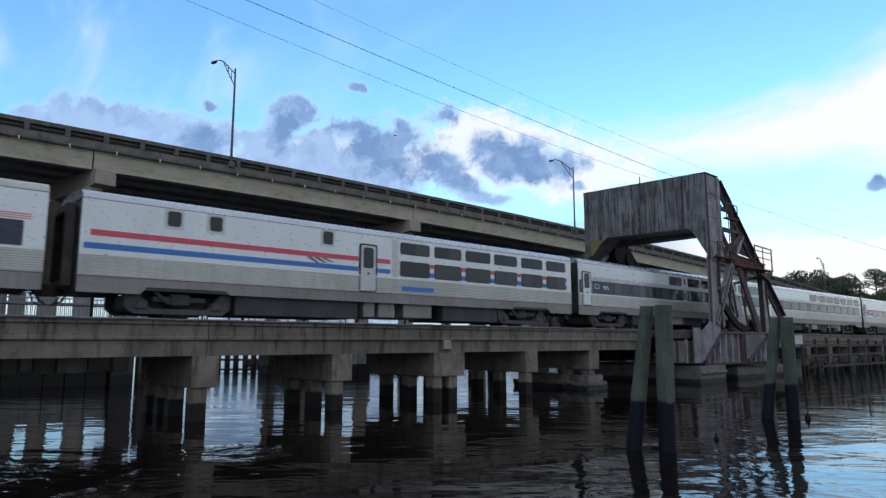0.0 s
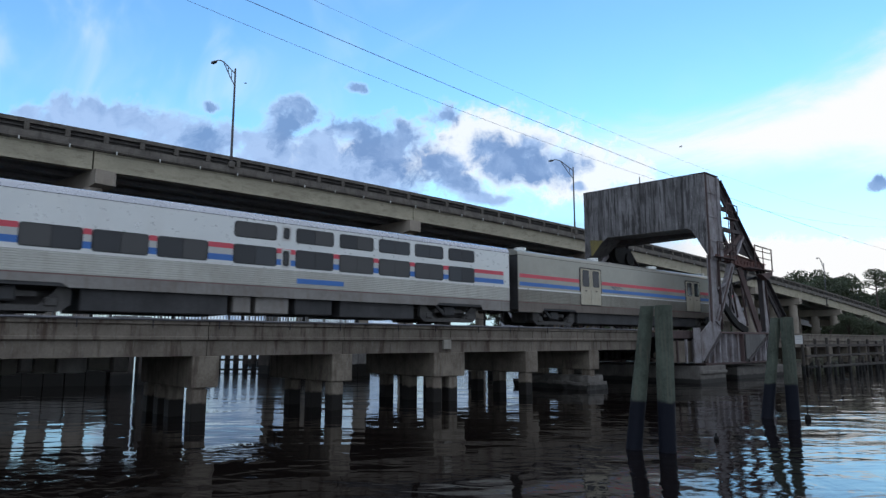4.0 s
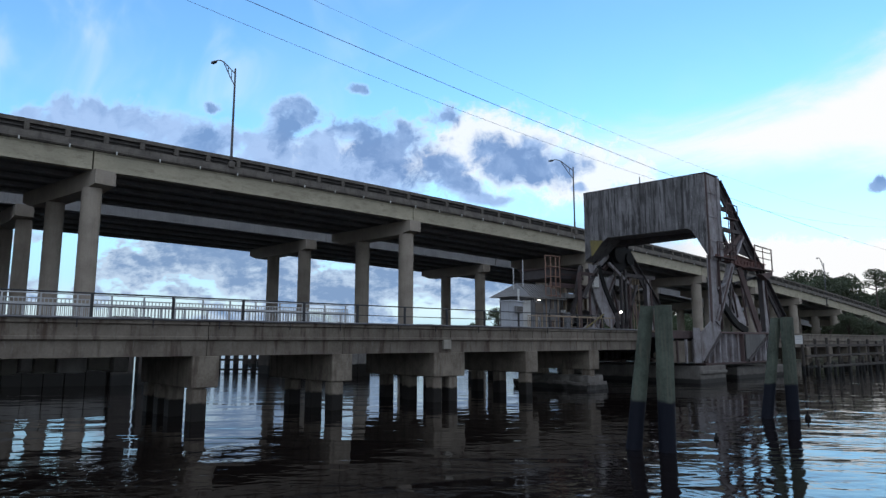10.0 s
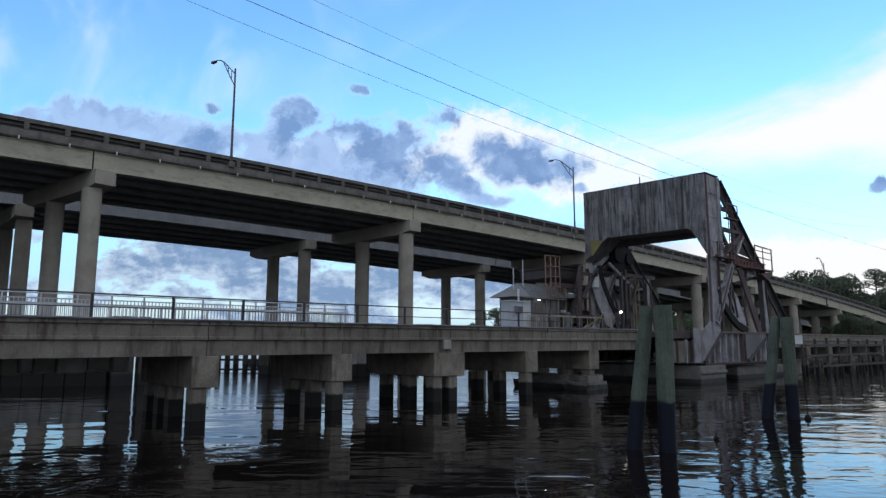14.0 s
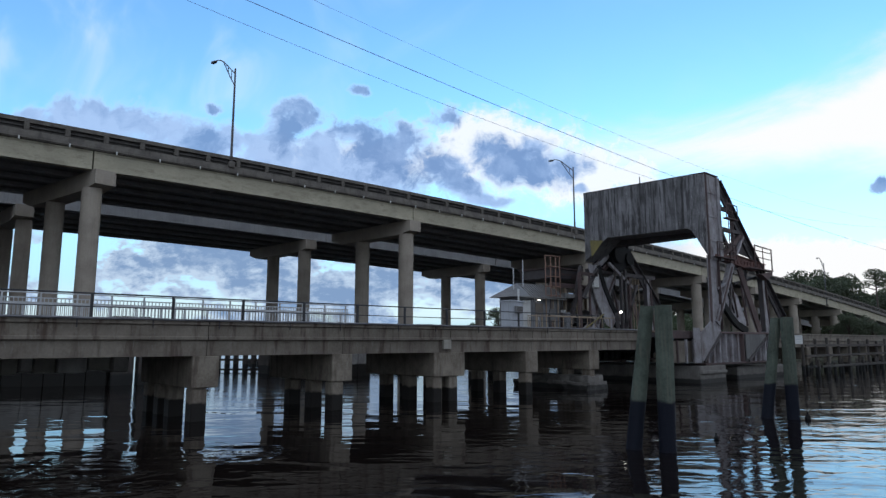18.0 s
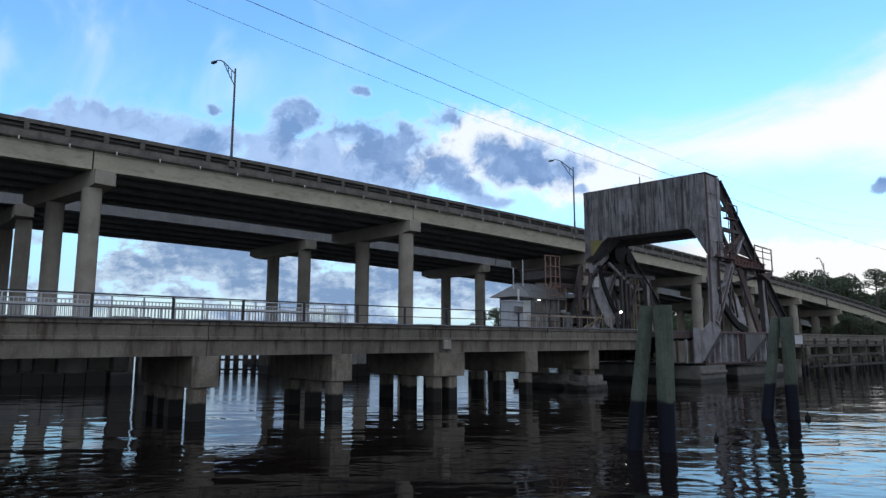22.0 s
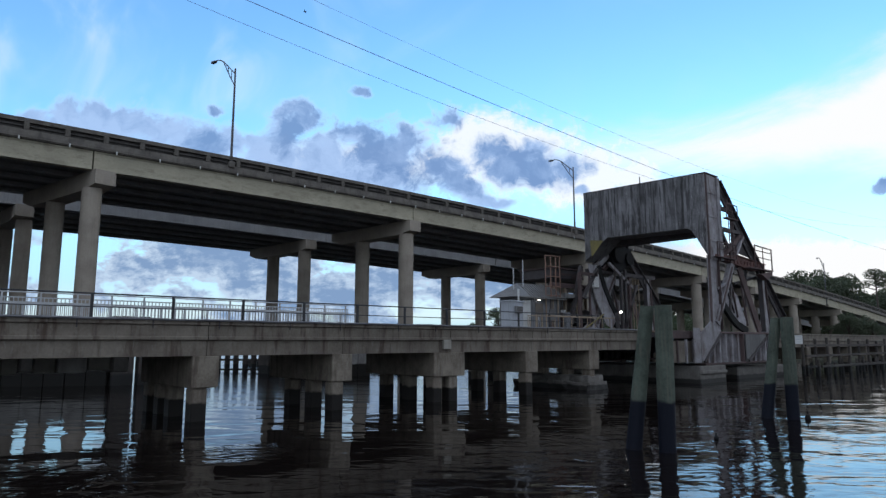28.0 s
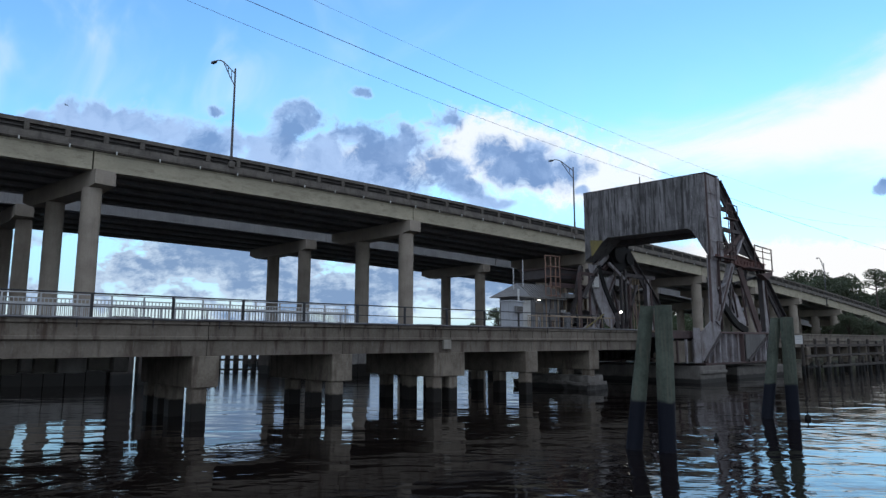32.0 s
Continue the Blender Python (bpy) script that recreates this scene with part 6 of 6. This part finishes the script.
# ---- overhead wires ----
def wires():
    w = thing("power_lines", (0, 75, 0), "thin overhead power lines crossing high behind the bridges", "wires")
    rows = (("wire", 25.8, 43.3, 77.1, 40.3, 0.026), ("wire", 33.5, 46.1, 137.2, 41.4, 0.045), ("wire", 43.0, 49.7, 99.3, 47.0, 0.019))
    for name, xa, za, xb, zb, r in rows:
        bm = bmesh.new()
        k = (za - zb) / (xb - xa)
        x_low = xb + (120 if r > 0.04 else 60)
        c = (za - zb) / ((xa - x_low) ** 2 - (xb - x_low) ** 2)
        z0 = za - c * (xa - x_low) ** 2
        pts = [(x, 0, z0 + c * (x - x_low) ** 2) for x in np.arange(-60, 420, 12.0)]
        ring = [(r * math.cos(a), r * math.sin(a)) for a in np.arange(6) * math.tau / 6]
        part(name, sweep(bm, [(p, (0, 1, 0)) for p in pts], ring), WIRE, w)
    for x, h in ((-60, 72.0), (408.0, 50.0)):
        part("pole", rod(bmesh.new(), (x, 0, -2.0), (x, 0, h), 0.5, 0.25, n=10), LAMPPOLE, w)


wires()


# ---- trees on the banks ----
def leaf_material(name, a, b):
    m, n, out = material(name)
    r = n.node("ShaderNodeNewGeometry").outputs["Random Per Island"]
    p = n.node("ShaderNodeTexCoord").outputs["Object"]
    f = n.calc("ADD", n.calc("MULTIPLY", r, 0.6), n.calc("MULTIPLY", n.noise(p, 0.5, 3), 0.5), clamp=True)
    col = n.mix(f, a, b)
    bs = n.node("ShaderNodeBsdfPrincipled", Base_Color=col, Roughness=0.6)
    bs.inputs["Specular IOR Level"].default_value = 0.3
    thin = n.node("ShaderNodeBsdfTranslucent", Color=n.mix(1.0, col, (1.0, 1.15, 0.8), "MULTIPLY"))
    mx = n.node("ShaderNodeMixShader")
    n.put(mx.inputs[0], 0.4), n.put(mx.inputs[1], bs.outputs[0]), n.put(mx.inputs[2], thin.outputs[0])
    n.put(out.inputs["Surface"], mx.outputs[0])
    return m


LEAF = leaf_material("oak_leaves", (0.09, 0.105, 0.075), (0.14, 0.155, 0.115))
NEEDLE = leaf_material("pine_needles", (0.07, 0.085, 0.06), (0.12, 0.13, 0.095))
SCRUB = leaf_material("scrub_leaves", (0.06, 0.075, 0.045), (0.115, 0.13, 0.08))


def leaves(clumps, count, size, seed):
    """Many small leaf clusters scattered in the shells of ellipsoid clumps, with gaps."""
    rng = random.Random(seed)
    vs, fs = [], []
    for (cx, cy, cz, rx, ry, rz) in clumps:
        k = int(count * rx * rz)
        for _ in range(k):
            d = Vector((rng.gauss(0, 1), rng.gauss(0, 1), rng.gauss(0, 1))).normalized()
            r = rng.uniform(0.45, 1.0) ** 0.5 * (1 + 0.28 * noise.noise(d * 2.3 + Vector((cx, cy, seed))))
            c = Vector((cx + d.x * rx * r, cy + d.y * ry * r, cz + d.z * rz * r))
            u = Vector((rng.gauss(0, 1), rng.gauss(0, 1), rng.gauss(0, 0.6))).normalized()
            w = u.cross(Vector((rng.gauss(0, 1), rng.gauss(0, 1), rng.gauss(0, 1)))).normalized()
            s = size * rng.uniform(0.5, 1.4)
            i = len(vs)
            vs += [c - u * s, c + w * s * 0.5, c + u * s, c - w * s * 0.5]
            fs.append((i, i + 1, i + 2, i + 3))
    me = bpy.data.meshes.new("crown")
    me.from_pydata(vs, [], fs)
    return me


def tree(name, label, h, clumps, count, size, seed, mat, limbs):
    tr = thing(name, (0, 0, 0), label, "tree", group="river bank trees")
    bm = bmesh.new()
    pts = [(0, 0, -0.5), (0.1, 0, h * 0.3), (-0.1, 0.1, h * 0.6), (0.05, 0, h * 0.85)]
    rs = [h * 0.024, h * 0.018, h * 0.012, h * 0.006]
    for i in range(3):
        rod(bm, pts[i], pts[i + 1], rs[i], rs[i + 1], n=9)
    for q, z in limbs:
        rod(bm, (0, 0, z), q, h * 0.008, h * 0.003, n=6)
    part("trunk", bm, BARK, tr, smooth=50)
    me = leaves(clumps, count, size, seed)
    me.materials.append(mat)
    cr = new("crown", me)
    cr.parent = tr
    return tr


def clumps_for(kind, h, seed):
    rng = random.Random(seed)
    out, limbs = [], []
    if kind == "pine":
        for k in range(11):
            z = h * (0.78 + 0.019 * k)
            a = rng.uniform(0, math.tau)
            d = h * rng.uniform(0.05, 0.21) * (1.2 - 0.07 * k)
            out.append((d * math.cos(a), d * math.sin(a), z, h * rng.uniform(0.07, 0.12), h * rng.uniform(0.07, 0.12), h * 0.035))
            limbs.append(((d * math.cos(a), d * math.sin(a), z), z - h * 0.05))
    else:
        for k in range(16):
            z = h * rng.uniform(0.35, 0.9)
            a = rng.uniform(0, math.tau)
            d = h * rng.uniform(0.05, 0.30) * (1.2 - abs(z / h - 0.55))
            s = h * rng.uniform(0.09, 0.17)
            out.append((d * math.cos(a), d * math.sin(a), z, s, s, s * 0.75))
            limbs.append(((d * math.cos(a), d * math.sin(a), z), z * 0.55))
    return out, limbs


def bearing(px, dist):
    """A place at that distance; px: tangent of the bearing from the view's middle."""
    t = radians(TURN)
    return Vector((math.cos(t) + math.sin(t) * px, math.sin(t) - math.cos(t) * px, 0)) * dist


def plant():
    c, l = clumps_for("oak", 14, 1)
    oak = tree("oak_tree", "broad dark green oak on the river bank", 14, c, 170, 0.22, 1, LEAF, l)
    c, l = clumps_for("oak", 14, 5)
    oak2 = tree("oak_tree", "dense dark green oak on the river bank", 14, c, 170, 0.22, 2, LEAF, l)
    c, l = clumps_for("pine", 20, 3)
    pine = tree("pine_tree", "tall pine with a flat layered crown", 20, c, 230, 0.17, 3, NEEDLE, l)
    rng = random.Random(11)
    spots = [(0.543, 190, 1.46), (0.557, 205, 1.76), (0.573, 195, 1.54), (0.590, 200, 1.74), (0.608, 195, 1.71), (0.622, 205, 1.61),
             (0.637, 200, 1.23), (0.650, 195, 1.19), (0.663, 200, 1.25), (0.676, 195, 1.28), (0.690, 205, 1.40), (0.710, 200, 1.46),
             (0.730, 190, 1.34), (0.760, 180, 1.46), (0.530, 230, 1.49), (0.660, 165, 0.90), (0.700, 160, 1.01), (0.790, 185, 1.34), (0.820, 200, 1.46), (0.860, 190, 1.46)]
    for i, (b, d, s) in enumerate(spots):
        p = bearing(b, d)
        m = pose(p.x, p.y, 0.9, 0, 0, rng.uniform(0, 360)) @ Matrix.Diagonal((s, s, s, 1))
        src = oak if i % 2 else oak2
        if i < 2:
            src.matrix_world = m
        else:
            copy_thing(src, Matrix(m)).scale = (s, s, s)
    for i, (b, d, s) in enumerate([(0.668, 150, 0.93), (0.690, 165, 0.98), (0.715, 158, 1.0), (0.74, 160, 1.05)]):
        p = bearing(b, d)
        if i == 0:
            pine.matrix_world = pose(p.x, p.y, 0.9, 0, 0, 40) @ Matrix.Diagonal((s, s, s, 1))
        else:
            copy_thing(pine, pose(p.x, p.y, 0.9, 0, 0, 90 * i)).scale = (s, s, s)
    # thick woods closing the bank beyond the highway's end
    for k in range(20):
        bb, d, sc = 0.545 + 0.014 * k + rng.uniform(-0.005, 0.005), rng.uniform(165, 205), rng.uniform(0.85, 1.02)
        p = bearing(bb, d)
        copy_thing(oak if k % 2 else oak2, pose(p.x, p.y, 0.7, 0, 0, rng.uniform(0, 360))).scale = (sc, sc, sc)
    for b, d, s in ((0.085, 190, 0.85), (0.045, 200, 0.55), (0.11, 215, 0.6), (0.065, 205, 0.5)):
        p = bearing(b, d)
        copy_thing(oak, pose(p.x, p.y, 0.9, 0, 0, 77 * d)).scale = (s, s, s)
    # low trees standing before the highway's end
    for b, d, s in ((0.608, 112, 0.40), (0.620, 108, 0.50), (0.636, 112, 0.48), (0.656, 108, 0.40), (0.68, 112, 0.36)):
        p = bearing(b, d)
        copy_thing(oak2, pose(p.x, p.y, 0.8, 0, 0, 91 * d * b)).scale = (s, s, s)
    # a close belt of trees behind the lift bridge
    for k in range(16):
        bb, d, sc = 0.27 + 0.018 * k + rng.uniform(-0.006, 0.006), rng.uniform(170, 215), rng.uniform(1.1, 1.3)
        p = bearing(bb, d)
        copy_thing(oak if k % 2 else oak2, pose(p.x, p.y, 0.7, 0, 0, rng.uniform(0, 360))).scale = (sc, sc, sc)
    # undergrowth along the bank
    rng = random.Random(8)
    cl = []
    for k in range(190):
        y = rng.uniform(-10, 175)
        x = shore(y) + rng.uniform(4, 42)
        s = rng.uniform(1.6, 3.6) * (0.55 if y < 80 else 1.0)
        cl.append((x, y, 1.2 + s * 0.4, s * 1.4, s * 1.4, s))
    for k in range(110):
        q = bearing(0.22 + 0.0065 * k + rng.uniform(-0.01, 0.01), rng.uniform(150, 200))
        s = rng.uniform(3.4, 6.0)
        cl.append((q.x, q.y, 0.9 + s * 0.5, s * 1.5, s * 1.5, s))
    me = leaves(cl, 60, 0.26, 21)
    me.materials.append(SCRUB)
    sc = new("undergrowth", me)
    tagged(sc, "dense dark scrub along the river bank", "shrubs", kind="stuff")


plant()


# ---- birds ----
def bird():
    b = thing("bird", (0, 0, 0), "small dark bird in flight", "bird", group="birds")
    bm = bmesh.new()
    bmesh.ops.create_uvsphere(bm, u_segments=10, v_segments=6, radius=1, matrix=Matrix.Diagonal((0.16, 0.05, 0.05, 1)))
    part("body", bm, BIRDBLACK, b, smooth=60)
    for sg in (-1, 1):
        part("wing", plate(bmesh.new(), [(-0.05, 0.0), (0.06, 0.0), (0.03, sg * 0.2), (-0.06, sg * 0.36), (-0.07, sg * 0.2)], "z", 0.02, 0.032), BIRDBLACK, b)
    part("tail", plate(bmesh.new(), [(-0.14, -0.02), (-0.14, 0.02), (-0.26, 0.05), (-0.26, -0.05)], "z", 0.0, 0.01), BIRDBLACK, b)
    return b


bird_a = bird()
bird_b = copy_thing(bird_a, Matrix())
bird_c = copy_thing(bird_a, Matrix())


# ---- what moves ----
def travelled(t):
    """Metres that the train has gone by t: steady, then slowing to a halt far away."""
    if t <= 7.0:
        return 21.05 * t
    k = min(t, 21.0) - 7.0
    return 147.35 + 21.05 * k - 21.05 / 28.0 * k * k


def motions():
    times = [0, 1, 2, 3, 4, 5, 6, 7, 8, 9, 10, 11, 12, 14, 16, 18, 20, 21, 22, 24, 28, 32]
    for car, x in train:
        walk(car, [(t, pose(x - travelled(t), TRACK_Y, RAIL_Z)) for t in times])
    # wheels roll with the cars
    stamps = [k * 0.0294 for k in range(239)]
    while stamps[-1] < 20.9:
        speed = max(21.05 * (1 - (stamps[-1] - 7.0) / 14.0), 0.4)
        stamps.append(stamps[-1] + min(1.36 * 0.457 / min(speed, 21.05), 0.5))
    stamps.append(32.0)
    for car, x in train:
        for tk in [c for c in car.children if c.name.startswith("truck")]:
            for ws in [c for c in tk.children if c.name.startswith("wheelset")]:
                o = ws.matrix_local.to_translation()
                walk(ws, [(t, pose(o.x, o.y, o.z, 0, -math.degrees(travelled(t) / 0.457), 0)) for t in stamps])
    # clouds drift slowly
    walk(clouds, [(t, pose(0, 0, 0, -0.30 * t / 32, 0.27 * t / 32, -0.40 * t / 32)) for t in (0, 16, 32)])
    # ripples run on the water
    walk(water, [(t, pose(-0.18 * t, -0.42 * t, 0)) for t in (0, 16, 32)])

    # three birds cross the sky
    for b, head, rows in (
            (bird_a, -45, ((0, 6.0, 92.2, 24.3), (3, 24.9, 74.2, 30.0), (5.5, 40.5, 59.0, 36.2), (6.0, 44.2, 55.4, 37.8), (7.4, 53.9, 45.9, 42.4), (32, 210, -105, 125))),
            (bird_b, -42, ((0, 44.2, 57.6, 26.2), (1, 50.7, 51.9, 25.7), (3.5, 66.0, 38.4, 24.7), (5.5, 78.3, 27.1, 26.3), (6.0, 81.8, 23.9, 26.3), (7.1, 88.9, 17.5, 26.7), (32, 240, -120, 33))),
            (bird_c, 135, ((0, 192, -96, 128), (27.4, 38.4, 59.7, 42.3), (28.0, 35.1, 63.1, 40.4), (28.2, 34.1, 64.0, 39.9), (31.2, 19.4, 78.7, 31.9), (32, 15.6, 82.6, 29.7)))):
        walk(b, [(t, pose(x, y, z, 12 * math.sin(t * 5), 0, head)) for t, x, y, z in rows])


motions()
